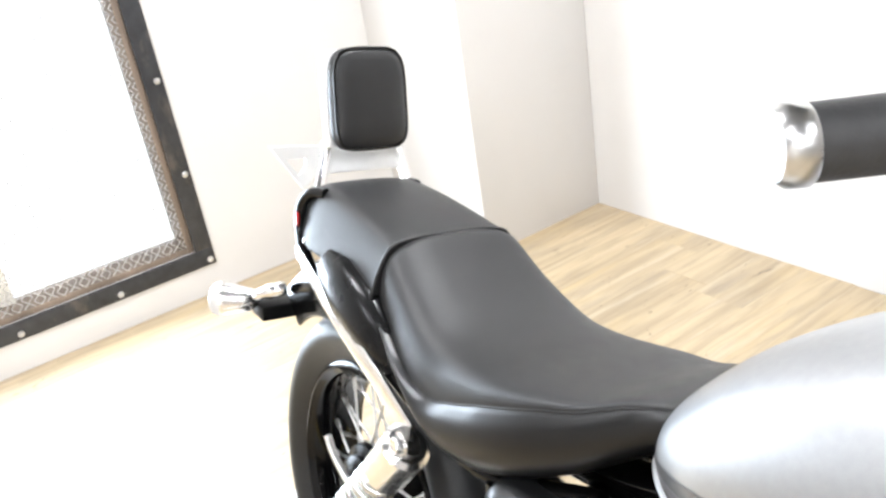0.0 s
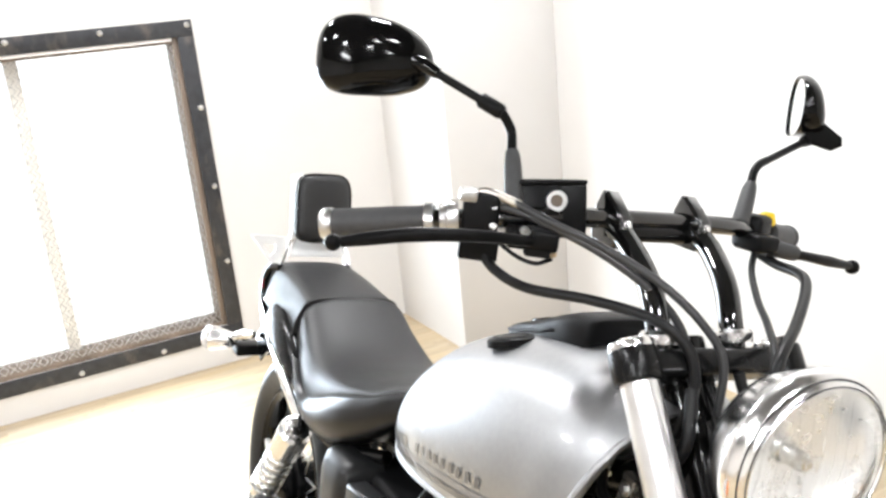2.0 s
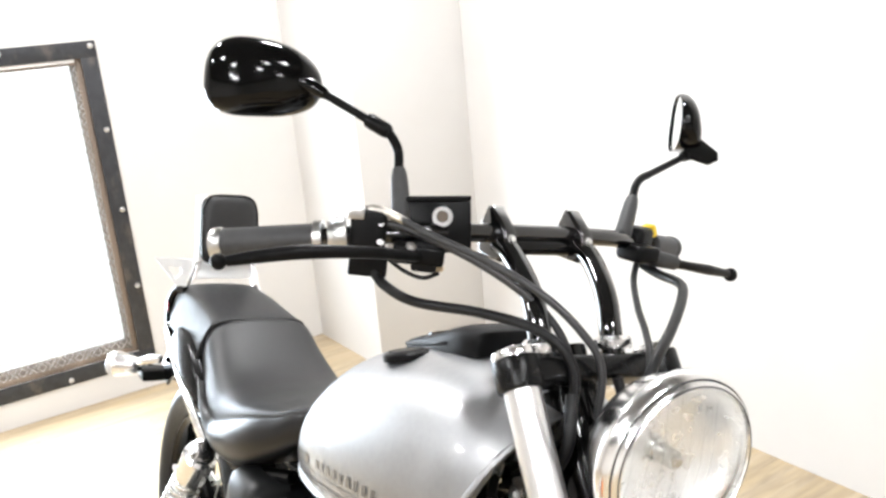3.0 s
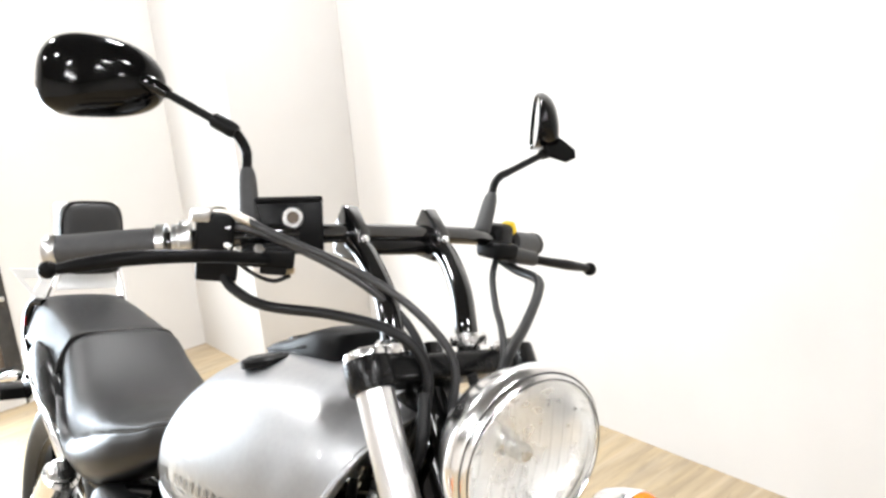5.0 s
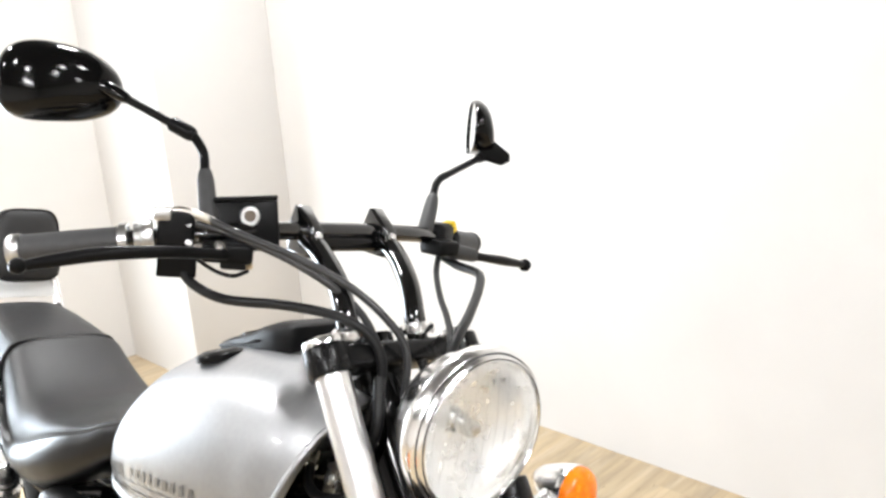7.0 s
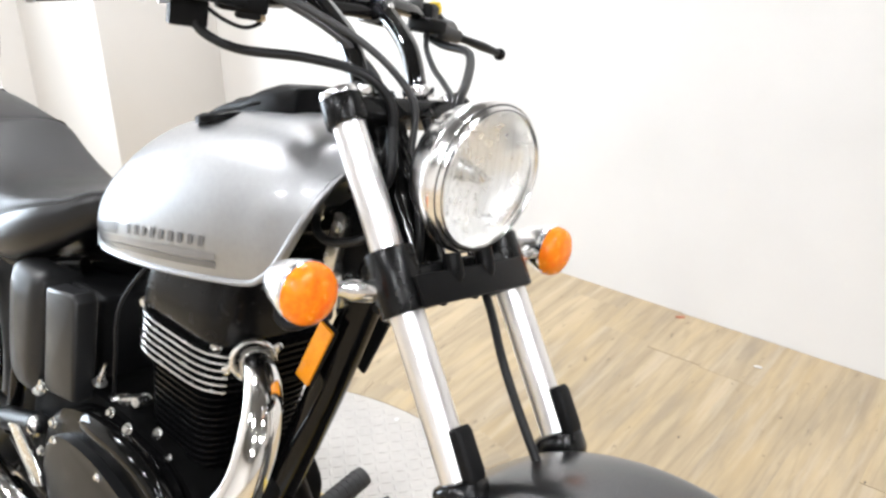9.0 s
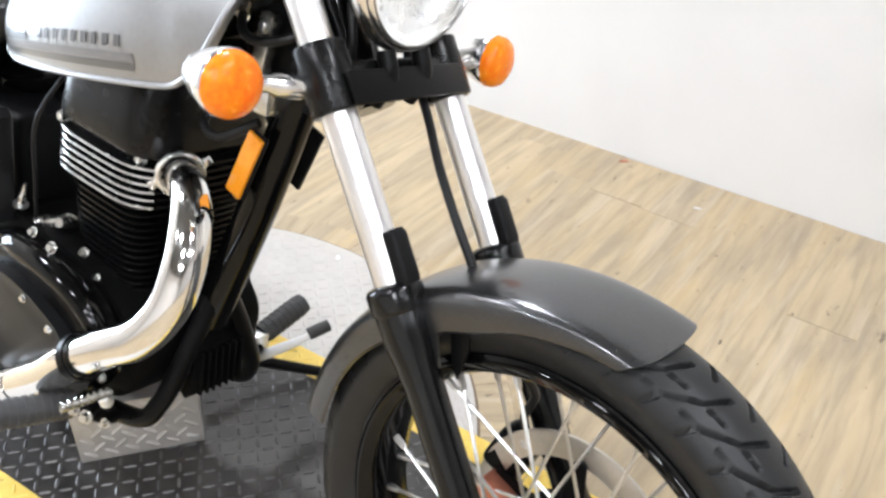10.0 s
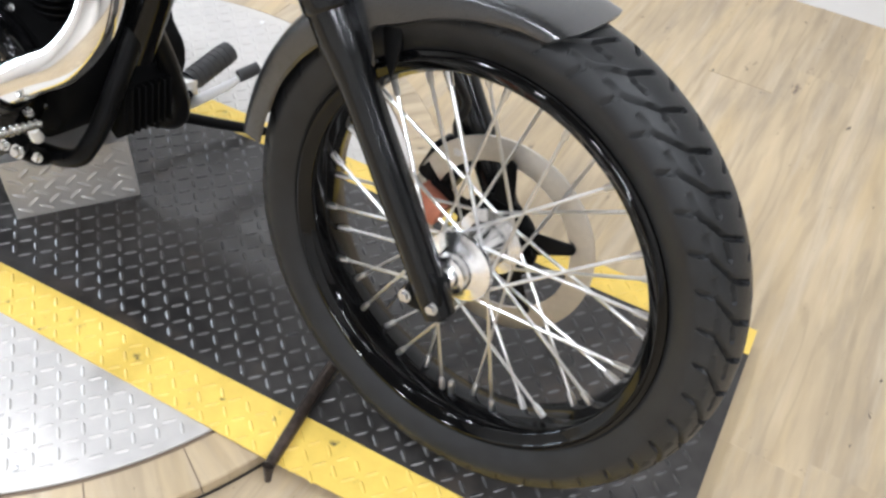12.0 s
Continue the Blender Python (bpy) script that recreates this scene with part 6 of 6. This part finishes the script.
plain("air_box", block((0.17, 0.17, 0.15), Matrix.Translation((0.47, 0, 0.50)), 0.015, 3), PLASTIC, "black air box")
plain("carburettor", lathe([(0.03, 0), (0.042, 0.02), (0.042, 0.06), (0.03, 0.08)], (0.60, 0, 0.50), (1, 0, 0.2), 28), ALLOY, "alloy carburettor")
stay = plain("coil_stay", block((0.022, 0.018, 0.078), Matrix.Translation((0.994, -0.036, 0.792)) @ pose(0, 0, 0, 0, 9, 0), 0.003), ALLOY, "bright alloy coil stay")
part("stay_bolt", bolt(facing((0.998, -0.0455, 0.815), (0, -1, 0.1)), 0.006, 0.005), ZINC, stay)
lead = plain("wiring_loop", sweep([(0.958, -0.040, 0.826), (0.968, -0.052, 0.818), (0.985, -0.064, 0.807), (1.010, -0.066, 0.802), (1.045, -0.055, 0.812), (1.060, -0.035, 0.832)], 0.0060, 10), CABLE, "black sheathed wiring loop")
part("wire_union", sweep([(0.955, -0.036, 0.829), (0.966, -0.049, 0.820)], 0.0078, 12, 1), ALLOY, lead, "bright metal union")
plain("coil_bracket", block((0.06, 0.05, 0.05), Matrix.Translation((0.985, -0.02, 0.735)), 0.006), ALLOY, "alloy ignition coil bracket")
for name, pts, rad in (("throttle_cable", [(0.66, -0.07, 0.68), (0.640, -0.11, 0.60), (0.645, -0.115, 0.52), (0.63, -0.105, 0.45)], 0.003), ("spark_lead", [(0.93, -0.02, 0.72), (0.92, -0.055, 0.68), (0.955, -0.06, 0.67), (1.0, -0.04, 0.70)], 0.006)):
    plain(name, sweep(pts, rad, 10, 6), CABLE, "black hose")

# exhaust
pipe = plain("exhaust", sweep([(0.850, -0.040, 0.588), (0.895, -0.065, 0.600), (0.940, -0.088, 0.596), (0.975, -0.112, 0.570), (0.993, -0.134, 0.525), (0.990, -0.150, 0.475), (0.960, -0.166, 0.425), (0.915, -0.178, 0.392), (0.860, -0.186, 0.351), (0.792, -0.190, 0.292), (0.715, -0.192, 0.236), (0.690, -0.192, 0.222)], [0.020, 0.021, 0.0240, 0.0262, 0.0268, 0.0268, 0.0268, 0.0270, 0.0272, 0.0275, 0.028, 0.028], 32, 6), PIPE, "chrome curved exhaust")
part("port_flange", lathe([(0.0225, 0), (0.029, 0.0), (0.0315, 0.003), (0.0325, 0.006), (0.031, 0.009), (0.0285, 0.0100), (0.026, 0.008), (0.0222, -0.002)], (0.888, -0.062, 0.600), (0.85, -0.50, -0.05), 40, loop=True), CHROME, pipe, "chrome port flange")
part("port_seal", lathe([(0, 0), (0.028, 0), (0.028, -0.006), (0, -0.006)], (0.886, -0.061, 0.600), (0.85, -0.50, -0.05), 32), SATIN, pipe)
for s in (-1, 1):
    part("flange_ear", block((0.015, 0.015, 0.008), facing(Vector((0.888, -0.062, 0.600)) + s * Vector((0.016, 0.028, 0.016)), (0.85, -0.50, -0.05)), 0.004, 2), CHROME, pipe)
muff = sweep([(0.735, -0.192, 0.250), (0.690, -0.192, 0.218), (0.640, -0.191, 0.192), (0.590, -0.190, 0.190), (0.540, -0.189, 0.212), (0.45, -0.190, 0.225), (0.20, -0.192, 0.228), (0.10, -0.194, 0.230), (-0.045, -0.198, 0.234)], [0.029, 0.030, 0.031, 0.031, 0.032, 0.036, 0.042, 0.044, 0.043], 28, 6)
part("silencer", muff, PIPE, pipe, "chrome silencer")
for p, d in (((0.868, -0.185, 0.357), (0.8, 0.10, 0.6)), ((0.600, -0.190, 0.189), (1, 0.1, -0.2))):
    part("clamp_band", lathe([(0.0305, -0.007), (0.0335, -0.006), (0.0335, 0.006), (0.0305, 0.007)], p, d, 32, loop=True), SATIN, pipe, "black clamp band")


# footrests and pedals
def footrest(y):
    s = math.copysign(1, y)
    b = sweep([(0.86, y * 0.62, 0.268), (0.862, y, 0.300)], 0.0178, 20, 1)
    ribs = []
    for k in range(7):
        p = Vector((0.86, y * 0.62, 0.268)).lerp(Vector((0.862, y, 0.300)), 0.15 + 0.12 * k)
        d = Vector((0.002, y * 0.38, 0.032)).normalized()
        ribs.append(sweep([p - d * 0.0035, p + d * 0.0035], 0.0190, 20, 1))
    rest = plain("footrest", b, RUBBER, "ribbed black rubber footrest")
    for rib in ribs:
        part("rib", rib, RUBBER, rest)
    part("hinge", block((0.032, 0.030, 0.034), Matrix.Translation((0.862, y * 0.58, 0.262)), 0.006), ZINC, rest)
    part("footrest_bracket", sweep([(0.87, y * 0.56, 0.258), (0.875, y * 0.42, 0.235), (0.85, y * 0.36, 0.21)], 0.012, 12), SATIN, rest)


footrest(0.238)
plain("gear_lever", sweep([(0.832, 0.124, 0.210), (0.862, 0.134, 0.228), (0.906, 0.146, 0.264), (0.938, 0.154, 0.292), (0.958, 0.160, 0.312)], [0.0075, 0.0085, 0.0085, 0.0070, 0.0045], 14), ALLOY_LIGHT, "bright alloy gear lever")
plain("lever_rubber", sweep([(0.957, 0.154, 0.314), (0.970, 0.184, 0.326)], 0.0100, 16, 1), RUBBER, "ribbed gear lever rubber")
pegr = plain("footrest", sweep([(0.835, -0.175, 0.262), (0.795, -0.300, 0.267)], 0.0195, 24, 1), RUBBER, "ribbed black rubber footrest")
for k in range(12):
    a, b = Vector((0.835, -0.175, 0.262)), Vector((0.795, -0.300, 0.267))
    part("rib", sweep([a.lerp(b, 0.04 + 0.08 * k), a.lerp(b, 0.08 + 0.08 * k)], 0.0212, 24, 1), RUBBER, pegr)
part("hinge", block((0.034, 0.026, 0.030), Matrix.Translation((0.842, -0.160, 0.254)) @ pose(0, 0, 0, 0, 20, 15), 0.006), SATIN, pegr)
part("footrest_bracket", sweep([(0.845, -0.155, 0.245), (0.835, -0.120, 0.215), (0.82, -0.09, 0.20)], 0.013, 12), SATIN, pegr)
pedal = plain("brake_pedal", sweep([(0.875, -0.150, 0.275), (0.893, -0.165, 0.290), (0.902, -0.176, 0.308)], [0.009, 0.008, 0.007], 14), ALLOY_LIGHT, "bright alloy brake pedal")
part("pedal_pad", sweep([(0.908, -0.168, 0.316), (0.902, -0.236, 0.316)], 0.0055, 14, 1), ALLOY, pedal, "serrated bright pedal pad")
for k in range(8):
    a, b = Vector((0.908, -0.168, 0.319)), Vector((0.902, -0.236, 0.319))
    part("tooth", block((0.010, 0.0036, 0.008), Matrix.Translation(a.lerp(b, 0.06 + 0.125 * k)), 0.001, 1), ALLOY, pedal)
for x, y, z, r in ((0.880, -0.185, 0.268, 0.010), (0.862, -0.190, 0.272, 0.008), (0.900, -0.170, 0.262, 0.007)):
    part("pivot_nut", bolt(facing((x, y, z), (0.3, -1, 0.2)), r * 0.75, 0.008), ALLOY, pedal)
ppeg = plain("pillion_peg", sweep([(0.102, -0.150, 0.370), (0.132, -0.168, 0.285)], 0.0165, 20, 1), RUBBER, "folded black rubber passenger peg")
for k in range(9):
    a, b = Vector((0.102, -0.150, 0.370)), Vector((0.132, -0.168, 0.285))
    part("rib", sweep([a.lerp(b, 0.05 + 0.105 * k), a.lerp(b, 0.11 + 0.105 * k)], 0.0182, 20, 1), RUBBER, ppeg)
plain("pillion_hanger", sweep([(0.10, -0.12, 0.33), (0.06, -0.14, 0.298), (0.02, -0.15, 0.32)], 0.009, 12), ALLOY)
plain("side_stand", sweep([(0.72, 0.150, 0.170), (0.755, 0.240, 0.130), (0.82, 0.340, 0.100), (0.845, 0.376, 0.090)], [0.013, 0.011, 0.010, 0.010], 14), SATIN, "black side stand")
regulator = plain("regulator", prism([(0.895, 0.35), (0.922, 0.335), (0.924, 0.265), (0.902, 0.245), (0.88, 0.26)], -0.042, 0.042, 0.006), MATT, "finned black voltage regulator")
for k in range(7):
    part("cooling_fin", block((0.012, 0.003, 0.070), Matrix.Translation((0.928, -0.036 + 0.012 * k, 0.300)), 0.001, 1), MATT, regulator)

# ---- floor boards last ----
def boards():
    meshes = {}
    rnd = random.Random(4)
    x = E_WIN + 0.001 + PLANK_W / 2
    while x < E_FAR:
        y = N_WALL + rnd.random() * PLANK_L
        while y > S_WALL:
            a, b = min(y, N_WALL - 0.001), max(y - PLANK_L, S_WALL)
            length = round(a - b, 2)
            if length > 0.05:
                if length not in meshes:
                    meshes[length] = plank_mesh(length)
                ob = new("plank", meshes[length])
                ob.parent = floor
                ob.matrix_basis = Matrix.Translation((x, (a + b) / 2, FLOOR_Z - 0.0025)) @ Matrix.Rotation(radians(90), 4, "Z")
            y -= PLANK_L
        x += PLANK_W


boards()
